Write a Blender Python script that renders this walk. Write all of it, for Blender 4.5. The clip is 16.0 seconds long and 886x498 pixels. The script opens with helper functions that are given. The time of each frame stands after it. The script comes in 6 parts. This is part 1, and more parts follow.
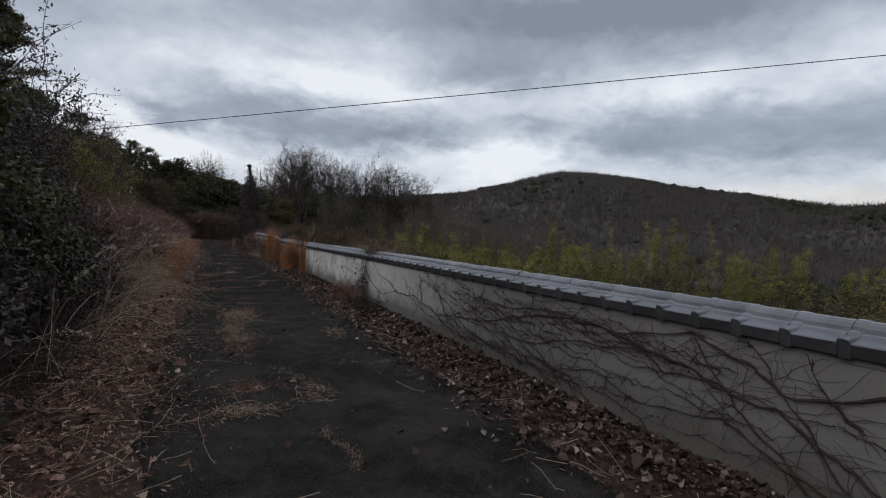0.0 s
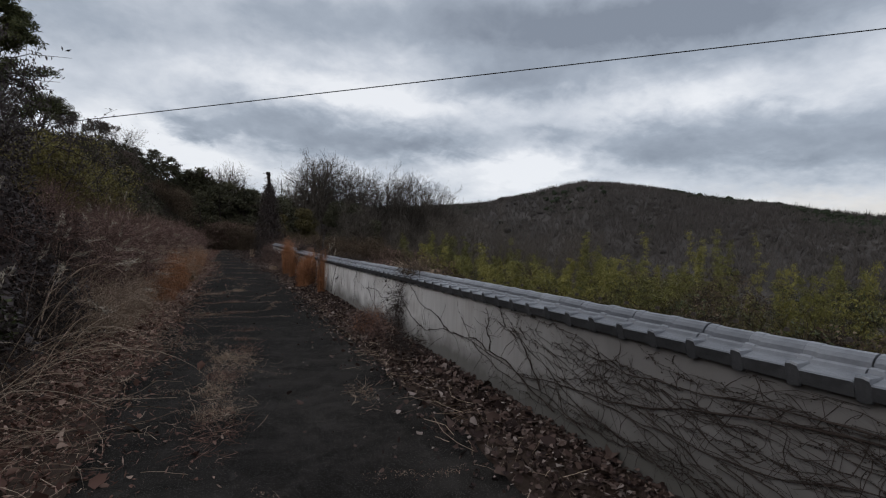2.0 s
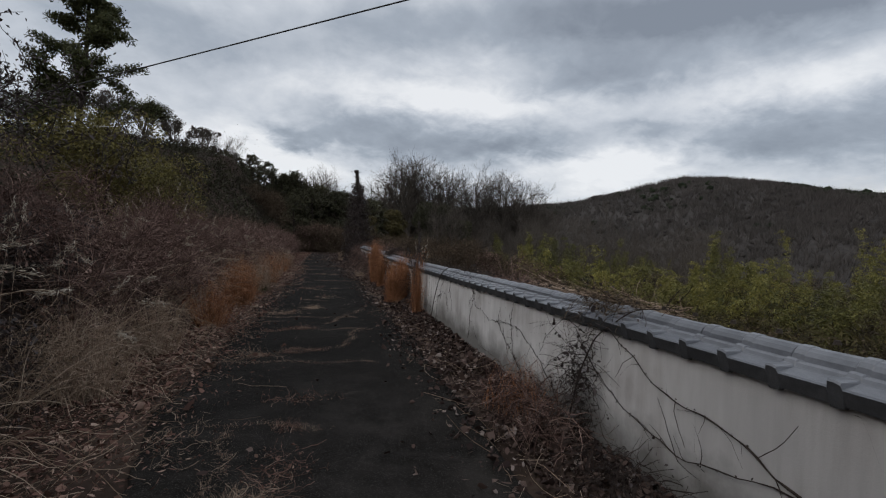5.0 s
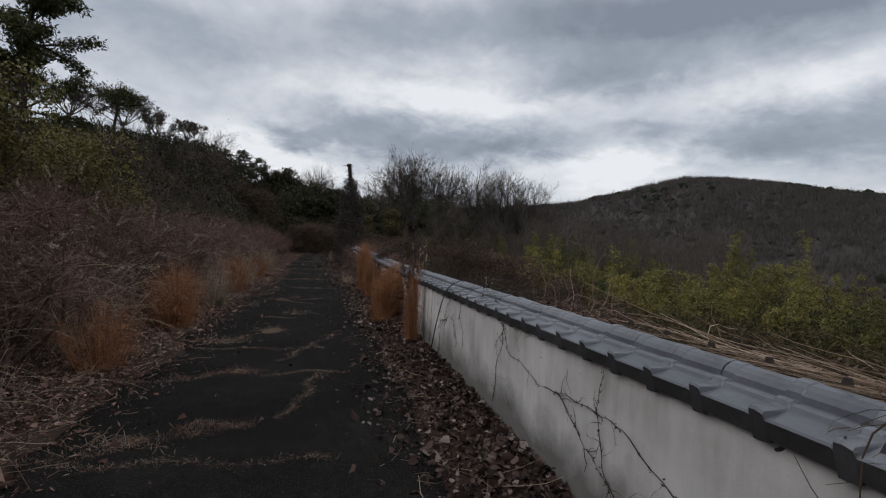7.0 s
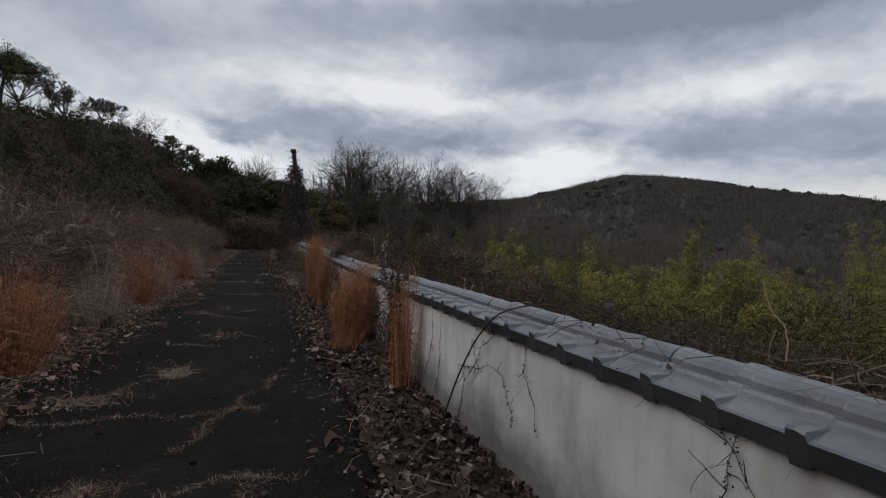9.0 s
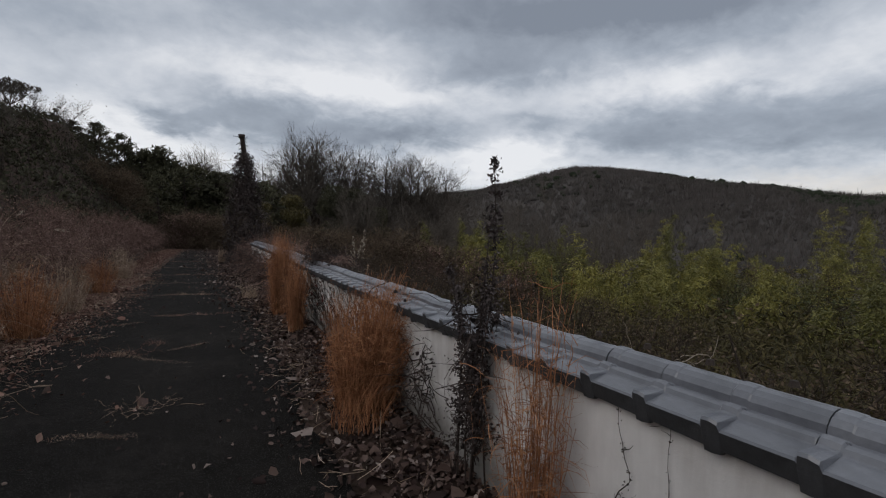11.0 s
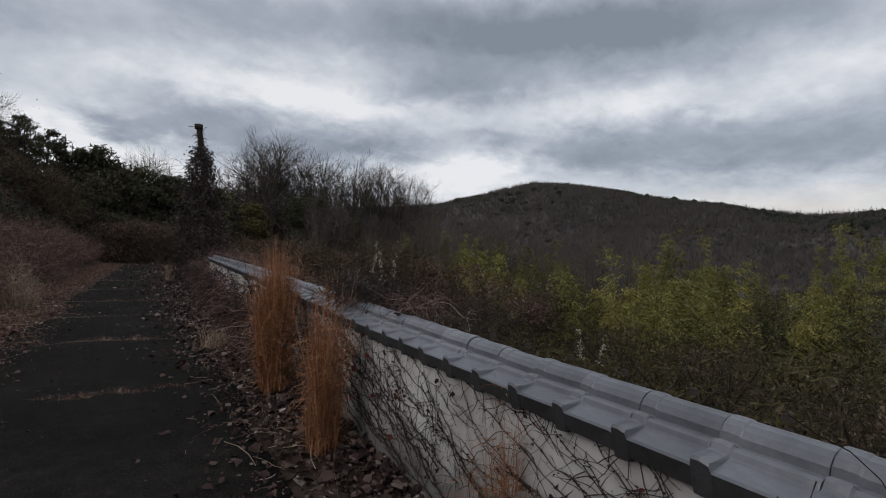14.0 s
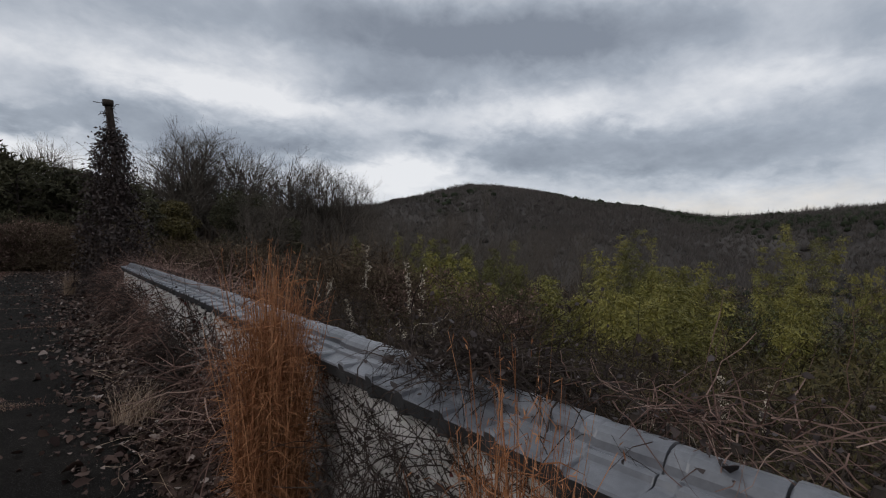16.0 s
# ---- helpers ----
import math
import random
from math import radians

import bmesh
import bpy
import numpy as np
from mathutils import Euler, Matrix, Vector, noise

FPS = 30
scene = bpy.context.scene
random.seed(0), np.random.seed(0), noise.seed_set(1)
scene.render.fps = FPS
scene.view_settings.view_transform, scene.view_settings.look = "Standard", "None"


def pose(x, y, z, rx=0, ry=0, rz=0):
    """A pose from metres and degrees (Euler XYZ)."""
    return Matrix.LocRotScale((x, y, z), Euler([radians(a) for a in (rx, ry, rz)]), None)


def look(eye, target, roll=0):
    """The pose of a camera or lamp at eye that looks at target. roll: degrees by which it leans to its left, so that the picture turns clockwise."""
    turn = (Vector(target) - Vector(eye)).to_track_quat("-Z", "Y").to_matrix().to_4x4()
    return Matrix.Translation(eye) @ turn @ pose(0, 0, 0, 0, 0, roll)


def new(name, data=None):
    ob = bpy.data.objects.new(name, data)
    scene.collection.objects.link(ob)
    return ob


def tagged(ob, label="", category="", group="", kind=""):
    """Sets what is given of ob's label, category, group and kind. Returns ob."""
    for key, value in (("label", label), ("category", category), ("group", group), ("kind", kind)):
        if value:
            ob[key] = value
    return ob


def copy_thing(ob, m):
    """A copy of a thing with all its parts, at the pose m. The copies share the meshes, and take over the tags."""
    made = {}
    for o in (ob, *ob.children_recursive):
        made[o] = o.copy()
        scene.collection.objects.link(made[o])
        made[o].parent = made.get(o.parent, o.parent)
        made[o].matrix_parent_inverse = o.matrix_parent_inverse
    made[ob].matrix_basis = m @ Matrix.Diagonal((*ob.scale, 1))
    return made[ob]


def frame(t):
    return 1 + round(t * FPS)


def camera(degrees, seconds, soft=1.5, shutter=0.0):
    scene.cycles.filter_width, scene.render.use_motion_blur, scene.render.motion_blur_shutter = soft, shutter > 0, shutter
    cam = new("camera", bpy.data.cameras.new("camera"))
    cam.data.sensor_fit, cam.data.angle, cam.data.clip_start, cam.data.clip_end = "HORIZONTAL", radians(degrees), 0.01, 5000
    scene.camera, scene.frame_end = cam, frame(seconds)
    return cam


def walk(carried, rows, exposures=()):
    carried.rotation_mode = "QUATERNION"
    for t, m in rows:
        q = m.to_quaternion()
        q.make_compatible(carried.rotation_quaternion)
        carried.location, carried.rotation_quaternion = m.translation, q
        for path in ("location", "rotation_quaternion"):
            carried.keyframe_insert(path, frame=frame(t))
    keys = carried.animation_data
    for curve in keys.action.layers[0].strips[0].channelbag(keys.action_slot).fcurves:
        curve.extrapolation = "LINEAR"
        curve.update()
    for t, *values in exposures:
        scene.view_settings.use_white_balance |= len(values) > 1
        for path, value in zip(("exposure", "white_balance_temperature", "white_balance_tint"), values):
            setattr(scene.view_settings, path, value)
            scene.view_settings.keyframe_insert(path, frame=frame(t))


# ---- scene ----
cam = camera(86.2, 16.0, soft=1.15)
PATH = [
    (0, (-3.025, -3.33, 1.593), (-2.131, -1.542, 1.531), 2.2),
    (0.5, (-2.803, -2.748, 1.619), (-1.912, -0.959, 1.572), 2.3),
    (1, (-2.621, -2.171, 1.661), (-1.729, -0.381, 1.625), 2.3),
    (1.5, (-2.618, -1.545, 1.665), (-1.747, 0.255, 1.637), 2.3),
    (2, (-2.536, -0.908, 1.636), (-1.717, 0.917, 1.614), 2.3),
    (2.5, (-2.516, -0.254, 1.614), (-1.836, 1.627, 1.592), 2.4),
    (3, (-2.422, 0.399, 1.638), (-1.794, 2.297, 1.616), 2.4),
    (3.5, (-2.43, 1.075, 1.618), (-1.895, 3.003, 1.598), 2.5),
    (4, (-2.333, 1.703, 1.606), (-1.835, 3.639, 1.577), 2.4),
    (4.2, (-2.295, 1.924, 1.63), (-1.811, 3.864, 1.604), 2.3),
    (6.3, (-1.588, 4.818, 1.611), (-1.109, 6.759, 1.577), 1.9),
    (6.5, (-1.556, 5.055, 1.608), (-1.08, 6.997, 1.579), 2.1),
    (7, (-1.453, 5.727, 1.628), (-0.971, 7.668, 1.6), 2.1),
    (7.5, (-1.363, 6.346, 1.62), (-0.852, 8.28, 1.593), 2.0),
    (8, (-1.352, 7.036, 1.613), (-0.818, 8.963, 1.585), 2.0),
    (8.5, (-1.325, 7.708, 1.577), (-0.678, 9.6, 1.547), 1.9),
    (9, (-1.404, 8.419, 1.571), (-0.707, 10.294, 1.533), 2.0),
    (9.5, (-1.34, 9.039, 1.578), (-0.601, 10.897, 1.53), 1.9),
    (9.7, (-1.318, 9.308, 1.626), (-0.563, 11.159, 1.574), 1.8),
    (11.8, (-1.538, 12.326, 1.661), (-0.608, 14.096, 1.611), 1.2),
    (12, (-1.551, 12.604, 1.686), (-0.62, 14.373, 1.646), 1.5),
    (12.5, (-1.578, 13.24, 1.693), (-0.641, 15.007, 1.665), 1.4),
    (13, (-1.489, 14.03, 1.69), (-0.527, 15.783, 1.669), 1.5),
    (13.5, (-1.483, 14.651, 1.68), (-0.508, 16.397, 1.676), 1.4),
    (14, (-1.351, 15.332, 1.634), (-0.328, 17.05, 1.632), 1.4),
    (14.5, (-1.326, 15.992, 1.647), (-0.285, 17.699, 1.645), 1.3),
    (15, (-1.227, 16.684, 1.642), (-0.108, 18.342, 1.643), 1.1),
    (15.5, (-1.193, 17.434, 1.65), (-0.021, 19.055, 1.655), 1.1),
    (16, (-1.171, 18.062, 1.682), (0.079, 19.624, 1.691), 1.0),
]
walk(cam, [(t, look(eye, target, roll)) for t, eye, target, roll in PATH], [(0, 0.05, 6640, 12), (4, 0.03, 6760, 11), (9, -0.02, 6800, 12), (16, -0.03, 6820, 12)])

# world: dusk overcast, stratocumulus with brighter gaps near the horizon
world = bpy.data.worlds.new("overcast_sky")
scene.world = world
world.use_nodes = True
WT = world.node_tree
WT.nodes.clear()


def math_node(tree, op, a, b=None, c=None, clamp=False):
    n = tree.nodes.new("ShaderNodeMath")
    n.operation = op
    n.use_clamp = clamp
    for i, v in enumerate((a, b, c)):
        if v is None:
            continue
        if isinstance(v, (int, float)):
            n.inputs[i].default_value = v
        else:
            tree.links.new(v, n.inputs[i])
    return n.outputs[0]


def noise_node(tree, vec, scale, detail=5, rough=0.55, distortion=0.0):
    n = tree.nodes.new("ShaderNodeTexNoise")
    n.inputs["Scale"].default_value = scale
    n.inputs["Detail"].default_value = detail
    n.inputs["Roughness"].default_value = rough
    n.inputs["Distortion"].default_value = distortion
    if vec is not None:
        tree.links.new(vec, n.inputs["Vector"])
    return n


def ramp(tree, fac, stops):
    n = tree.nodes.new("ShaderNodeValToRGB")
    while len(n.color_ramp.elements) < len(stops):
        n.color_ramp.elements.new(0.5)
    for e, (p, c) in zip(n.color_ramp.elements, stops):
        e.position = p
        e.color = (*c, 1)
    tree.links.new(fac, n.inputs[0])
    return n.outputs[0]


def mix(tree, fac, a, b, blend="MIX"):
    n = tree.nodes.new("ShaderNodeMix")
    n.data_type = "RGBA"
    n.blend_type = blend
    for i, v in ((0, fac), (6, a), (7, b)):
        if isinstance(v, (int, float)):
            n.inputs[i].default_value = v
        elif isinstance(v, tuple):
            n.inputs[i].default_value = (*v, 1)
        else:
            tree.links.new(v, n.inputs[i])
    return n.outputs[2]


# clouds: azimuth from +y to +x, elevation, their half widths in degrees, depth
CLOUDS = [(2, 12.5, 8, 2.2, .55), (13, 11.5, 10, 2.6, .85), (22, 11.8, 5, 1.2, .5), (34, 18.8, 9, 2.6, .75), (-4, 11.0, 3.2, 1.1, .8),
          (45, 11.8, 6, 2.4, .75), (57, 11.5, 9, 2.3, .75), (72, 10.5, 12, 2.4, .7), (59, 14, 3, 1.2, .4), (41, 24.5, 14, 3.0, 1.0),
          (58, 23.5, 14, 3.2, .9), (8, 24.0, 12, 3.0, .6), (-15, 20, 12, 3.5, .5), (85, 20, 12, 4, .5), (28, 26, 12, 3, .6),
          (36, 13.5, 4, .8, .4), (80, 14, 10, 1.6, .3)]
LIGHTS = [(33, 10.5, 6, 1.4, .45), (8, 17, 12, 2.0, .5), (50, 16.5, 9, 1.6, .45), (-8, 9, 9, 3.0, .7), (28, 9, 10, 2.0, .3), (75, 17, 8, 2, .35), (23, 16, 8, 1.5, .4)]

geo = WT.nodes.new("ShaderNodeTexCoord")
sep = WT.nodes.new("ShaderNodeSeparateXYZ")
WT.links.new(geo.outputs["Generated"], sep.inputs[0])
X, Y, Z = sep.outputs
az = math_node(WT, "MULTIPLY", math_node(WT, "ARCTAN2", X, Y), 57.2958)
el = math_node(WT, "MULTIPLY", math_node(WT, "ARCSINE", Z), 57.2958)
flat = WT.nodes.new("ShaderNodeCombineXYZ")
den = math_node(WT, "ADD", math_node(WT, "ABSOLUTE", Z), 0.35)
WT.links.new(math_node(WT, "DIVIDE", X, den), flat.inputs[0])
WT.links.new(math_node(WT, "DIVIDE", Y, den), flat.inputs[1])
n1 = noise_node(WT, flat.outputs[0], 2.0, 7, 0.55, 0.3).outputs[0]
n2 = noise_node(WT, flat.outputs[0], 7.0, 6, 0.6, 0.2).outputs[0]
n3 = noise_node(WT, flat.outputs[0], 2.5, 6, 0.6, 0.3)
n4 = noise_node(WT, flat.outputs[0], 9.0, 4, 0.6, 0.3)
warp = WT.nodes.new("ShaderNodeSeparateColor")
WT.links.new(n3.outputs["Color"], warp.inputs[0])
warp2 = WT.nodes.new("ShaderNodeSeparateColor")
WT.links.new(n4.outputs["Color"], warp2.inputs[0])
azw = math_node(WT, "ADD", az, math_node(WT, "ADD", math_node(WT, "MULTIPLY_ADD", warp.outputs[0], 10.0, -5.0), math_node(WT, "MULTIPLY_ADD", warp2.outputs[0], 9.0, -4.5)))
elw = math_node(WT, "ADD", el, math_node(WT, "ADD", math_node(WT, "MULTIPLY_ADD", warp.outputs[1], 3.0, -1.5), math_node(WT, "MULTIPLY_ADD", warp2.outputs[1], 4.0, -2.0)))


def blobs(items):
    total = None
    for a, e, sa, se, amp in items:
        da = math_node(WT, "MULTIPLY", math_node(WT, "SUBTRACT", azw, a), 1 / sa)
        de = math_node(WT, "MULTIPLY", math_node(WT, "SUBTRACT", elw, e), 1 / se)
        q = math_node(WT, "ADD", math_node(WT, "MULTIPLY", da, da), math_node(WT, "MULTIPLY", de, de))
        g = math_node(WT, "MULTIPLY", math_node(WT, "EXPONENT", math_node(WT, "MULTIPLY", q, -0.9)), amp)
        total = g if total is None else math_node(WT, "ADD", total, g)
    return total


dark = math_node(WT, "SUBTRACT", blobs(CLOUDS), blobs(LIGHTS))
body = math_node(WT, "MULTIPLY_ADD", n1, 1.0, -0.30)
body = math_node(WT, "ADD", body, math_node(WT, "MULTIPLY_ADD", n2, 0.4, -0.2))
cover = math_node(WT, "ADD", math_node(WT, "MULTIPLY", dark, 0.62), math_node(WT, "ADD", body, 0.06), clamp=True)
SKY_RAMP = [(0.0, (0.68, 0.72, 0.77)), (0.3, (0.47, 0.52, 0.59)), (0.6, (0.30, 0.35, 0.42)), (1.0, (0.185, 0.22, 0.275))]
cloudcol = ramp(WT, cover, SKY_RAMP)
low = math_node(WT, "MULTIPLY", math_node(WT, "SUBTRACT", 7.5, elw), 0.25, clamp=True)
warm = math_node(WT, "MULTIPLY", low, math_node(WT, "MULTIPLY", math_node(WT, "SUBTRACT", az, 45.0), 0.06, clamp=True))
cloudcol = mix(WT, math_node(WT, "MULTIPLY", warm, 0.7), cloudcol, (0.66, 0.62, 0.56))
sky = WT.nodes.new("ShaderNodeTexSky")
sky.sky_type = "NISHITA"
sky.sun_disc = False
sky.sun_elevation = radians(32)
sky.sun_rotation = radians(257)
bg1 = WT.nodes.new("ShaderNodeBackground")
WT.links.new(sky.outputs[0], bg1.inputs[0])
bg1.inputs[1].default_value = 0.006
bg2 = WT.nodes.new("ShaderNodeBackground")
WT.links.new(cloudcol, bg2.inputs[0])
bg2.inputs[1].default_value = 1.12
addn = WT.nodes.new("ShaderNodeAddShader")
WT.links.new(bg1.outputs[0], addn.inputs[0])
WT.links.new(bg2.outputs[0], addn.inputs[1])
wout = WT.nodes.new("ShaderNodeOutputWorld")
WT.links.new(addn.outputs[0], wout.inputs[0])

sun_data = bpy.data.lights.new("sun", "SUN")
sun_data.energy, sun_data.angle, sun_data.color = 0.65, radians(40), (1, 0.97, 0.94)
sun = new("sun", sun_data)
sun.matrix_world = look((-60, -14, 42), (0, 0, 0))


# materials
def material(name, colours, scale=3.0, rough=0.9, bump=0.3, bump_scale=30.0, island=0.0, fine=0.35, spec=0.3, stretch=None, objrand=0.0, bump_dist=0.02):
    m = bpy.data.materials.new(name)
    m.use_nodes = True
    t = m.node_tree
    bsdf = t.nodes["Principled BSDF"]
    tc = t.nodes.new("ShaderNodeTexCoord")
    vec = tc.outputs["Object"]
    if stretch:
        mp = t.nodes.new("ShaderNodeMapping")
        mp.inputs["Scale"].default_value = stretch
        t.links.new(vec, mp.inputs[0])
        vec = mp.outputs[0]
    a = noise_node(t, vec, scale, 5, 0.6).outputs[0]
    b = noise_node(t, vec, scale * 9, 4, 0.6).outputs[0]
    f = math_node(t, "ADD", math_node(t, "MULTIPLY", a, 1 - fine), math_node(t, "MULTIPLY", b, fine))
    f = math_node(t, "MULTIPLY_ADD", f, 2.2, -0.6, clamp=True)
    if island:
        g = t.nodes.new("ShaderNodeNewGeometry")
        f = math_node(t, "ADD", math_node(t, "MULTIPLY", f, 1 - island), math_node(t, "MULTIPLY", g.outputs["Random Per Island"], island), clamp=True)
    if objrand:
        oi = t.nodes.new("ShaderNodeObjectInfo")
        f = math_node(t, "ADD", math_node(t, "MULTIPLY", f, 1 - objrand), math_node(t, "MULTIPLY", oi.outputs["Random"], objrand), clamp=True)
    k = len(colours)
    col = ramp(t, f, [(i / (k - 1), c) for i, c in enumerate(colours)])
    t.links.new(col, bsdf.inputs["Base Color"])
    bsdf.inputs["Roughness"].default_value = rough
    bsdf.inputs["Specular IOR Level"].default_value = spec
    if bump:
        bp = t.nodes.new("ShaderNodeBump")
        bp.inputs["Strength"].default_value = bump
        bp.inputs["Distance"].default_value = bump_dist
        h = noise_node(t, vec, bump_scale, 6, 0.65).outputs[0]
        t.links.new(h, bp.inputs["Height"])
        t.links.new(bp.outputs[0], bsdf.inputs["Normal"])
    return m


M_SOIL = material("soil_and_litter", [(0.022, 0.016, 0.013), (0.055, 0.038, 0.030), (0.10, 0.072, 0.056)], 1.2, 1.0, 0.8, 20, spec=0.1)
M_TILE = material("glazed_grey_roof_tile", [(0.055, 0.059, 0.069), (0.115, 0.122, 0.14), (0.22, 0.23, 0.25)], 3.5, 0.30, 0.12, 60, objrand=0.3, spec=0.75)
M_BARK = material("grey_bark", [(0.045, 0.037, 0.031), (0.09, 0.077, 0.066), (0.16, 0.142, 0.125)], 4, 0.95, 0.5, 25, island=0.35, spec=0.15)
M_DARKBARK = material("dark_bark", [(0.018, 0.014, 0.013), (0.04, 0.032, 0.028), (0.075, 0.06, 0.05)], 4, 0.95, 0.5, 25, island=0.35, spec=0.15)
M_VINE = material("dry_vine_bark", [(0.02, 0.015, 0.014), (0.045, 0.034, 0.030), (0.09, 0.07, 0.06)], 6, 0.95, 0.5, 60, island=0.4, spec=0.15)
M_SLOPETWIG = material("dark_dead_stems", [(0.014, 0.011, 0.009), (0.034, 0.026, 0.021), (0.085, 0.068, 0.054)], 2, 0.95, 0, island=0.6, spec=0.1)
M_TILEFACE = material("darker_tile_face", [(0.028, 0.029, 0.031), (0.055, 0.056, 0.060), (0.10, 0.10, 0.104)], 4, 0.8, 0.3, 50, objrand=0.3, spec=0.25)
M_EVERGREEN = material("dull_evergreen_foliage", [(0.020, 0.021, 0.013), (0.050, 0.049, 0.028), (0.105, 0.096, 0.052)], 0.8, 0.75, 0, island=0.5, spec=0.2, objrand=0.3)
M_REDTWIG = material("reddish_dry_twigs", [(0.040, 0.023, 0.020), (0.135, 0.083, 0.071), (0.42, 0.30, 0.25)], 2, 0.95, 0, island=0.6, spec=0.1)
M_STRAW = material("pale_straw", [(0.16, 0.105, 0.075), (0.33, 0.24, 0.175), (0.55, 0.44, 0.34)], 3, 0.85, 0, island=0.7, spec=0.2)
M_BROOM = material("rust_coloured_dry_grass", [(0.09, 0.036, 0.019), (0.30, 0.13, 0.062), (0.58, 0.30, 0.16)], 3, 0.85, 0, island=0.7, spec=0.2)
M_DRYLEAF = material("fallen_dead_leaves", [(0.02, 0.013, 0.012), (0.032, 0.020, 0.018), (0.048, 0.030, 0.026), (0.075, 0.048, 0.040), (0.10, 0.066, 0.055), (0.155, 0.11, 0.094), (0.40, 0.34, 0.31)], 2, 0.85, 0, island=0.9, spec=0.2)
M_RUSTLITTER = material("rust_litter", [(0.045, 0.024, 0.020), (0.10, 0.055, 0.043), (0.175, 0.098, 0.077), (0.28, 0.17, 0.135), (0.58, 0.45, 0.36)], 2, 0.9, 0, island=0.8, spec=0.15)
M_DARKLEAF = material("dark_purplish_leaves", [(0.018, 0.015, 0.013), (0.048, 0.035, 0.034), (0.10, 0.078, 0.075)], 1.0, 0.6, 0, island=0.55, spec=0.35)
M_GREENLEAF = material("ivy_green_leaves", [(0.018, 0.022, 0.008), (0.04, 0.05, 0.015), (0.10, 0.11, 0.03)], 1.0, 0.55, 0, island=0.6, spec=0.35)
M_OLIVELEAF = material("olive_leaves", [(0.03, 0.024, 0.009), (0.075, 0.06, 0.02), (0.15, 0.125, 0.04)], 1.0, 0.6, 0, island=0.6, spec=0.3)
M_BAMBOO = material("bamboo_leaves", [(0.026, 0.028, 0.010), (0.080, 0.080, 0.022), (0.20, 0.182, 0.045), (0.42, 0.36, 0.09)], 0.35, 0.6, 0, island=0.4, spec=0.3, objrand=0.35)
M_NEEDLE = material("pine_needles", [(0.020, 0.024, 0.010), (0.055, 0.062, 0.022), (0.13, 0.13, 0.048)], 0.8, 0.7, 0, island=0.5, spec=0.25)
M_MOSSY = material("yellowing_creeper_leaves", [(0.05, 0.042, 0.012), (0.13, 0.11, 0.028), (0.26, 0.22, 0.065)], 1.0, 0.6, 0, island=0.6, spec=0.3)
M_SLOPELEAF = material("dull_slope_foliage", [(0.014, 0.013, 0.007), (0.04, 0.036, 0.017), (0.085, 0.07, 0.03), (0.15, 0.115, 0.05)], 0.35, 0.85, 0, island=0.45, spec=0.15)
M_PALEVINE = material("pale_dry_vine", [(0.12, 0.10, 0.08), (0.26, 0.22, 0.18), (0.42, 0.37, 0.31)], 6, 0.9, 0, island=0.3, spec=0.15)
M_BROWNSCRUB = material("brown_scrub", [(0.035, 0.024, 0.018), (0.09, 0.065, 0.045), (0.20, 0.155, 0.11)], 0.6, 0.95, 0, island=0.6, spec=0.1)
M_FARWOOD = material("far_bare_wood", [(0.030, 0.027, 0.025), (0.048, 0.043, 0.040), (0.07, 0.063, 0.059)], 0.02, 1.0, 0.6, 0.9, island=0.55, spec=0.05, bump_dist=0.6, fine=0.4)
M_FARTWIG = material("far_bare_twigs", [(0.050, 0.044, 0.041), (0.085, 0.076, 0.071), (0.13, 0.118, 0.11)], 0.012, 1.0, 0, island=0.4, spec=0.05)
M_FARDARK = material("far_evergreen", [(0.014, 0.017, 0.012), (0.024, 0.030, 0.019), (0.04, 0.047, 0.03)], 0.05, 1.0, 0.8, 0.8, island=0.5, spec=0.05, bump_dist=0.4)
M_PLUME = material("silver_grass_plume", [(0.25, 0.21, 0.16), (0.42, 0.37, 0.30), (0.55, 0.50, 0.43)], 3, 0.9, 0, island=0.5, spec=0.1)
M_CABLE = material("black_cable", [(0.012, 0.012, 0.013), (0.03, 0.03, 0.03)], 5, 0.6, 0)
M_CONCRETE = material("weathered_concrete", [(0.16, 0.15, 0.14), (0.27, 0.26, 0.245), (0.36, 0.35, 0.33)], 3, 0.9, 0.3, 40)
M_REDLEAF = material("crimson_creeper_leaf", [(0.06, 0.012, 0.010), (0.12, 0.025, 0.018)], 4, 0.7, 0, island=0.5)


def greyer_far_floor(m):
    """Mixes a mottled grey into the floor colour across the valley, away from the lane."""
    t = m.node_tree
    bsdf = t.nodes["Principled BSDF"]
    old = bsdf.inputs["Base Color"].links[0].from_socket
    s = t.nodes.new("ShaderNodeSeparateXYZ")
    vec = t.nodes.new("ShaderNodeTexCoord").outputs["Object"]
    t.links.new(vec, s.inputs[0])
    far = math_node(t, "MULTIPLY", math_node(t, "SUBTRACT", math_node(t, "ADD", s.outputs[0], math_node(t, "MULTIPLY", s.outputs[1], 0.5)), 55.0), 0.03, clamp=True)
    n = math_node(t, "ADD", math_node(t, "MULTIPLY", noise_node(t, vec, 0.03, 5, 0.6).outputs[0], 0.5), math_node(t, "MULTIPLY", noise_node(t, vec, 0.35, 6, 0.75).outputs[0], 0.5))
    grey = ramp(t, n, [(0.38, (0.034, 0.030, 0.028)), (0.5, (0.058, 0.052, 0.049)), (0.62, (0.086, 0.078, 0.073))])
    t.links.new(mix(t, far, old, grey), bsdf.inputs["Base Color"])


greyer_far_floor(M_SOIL)


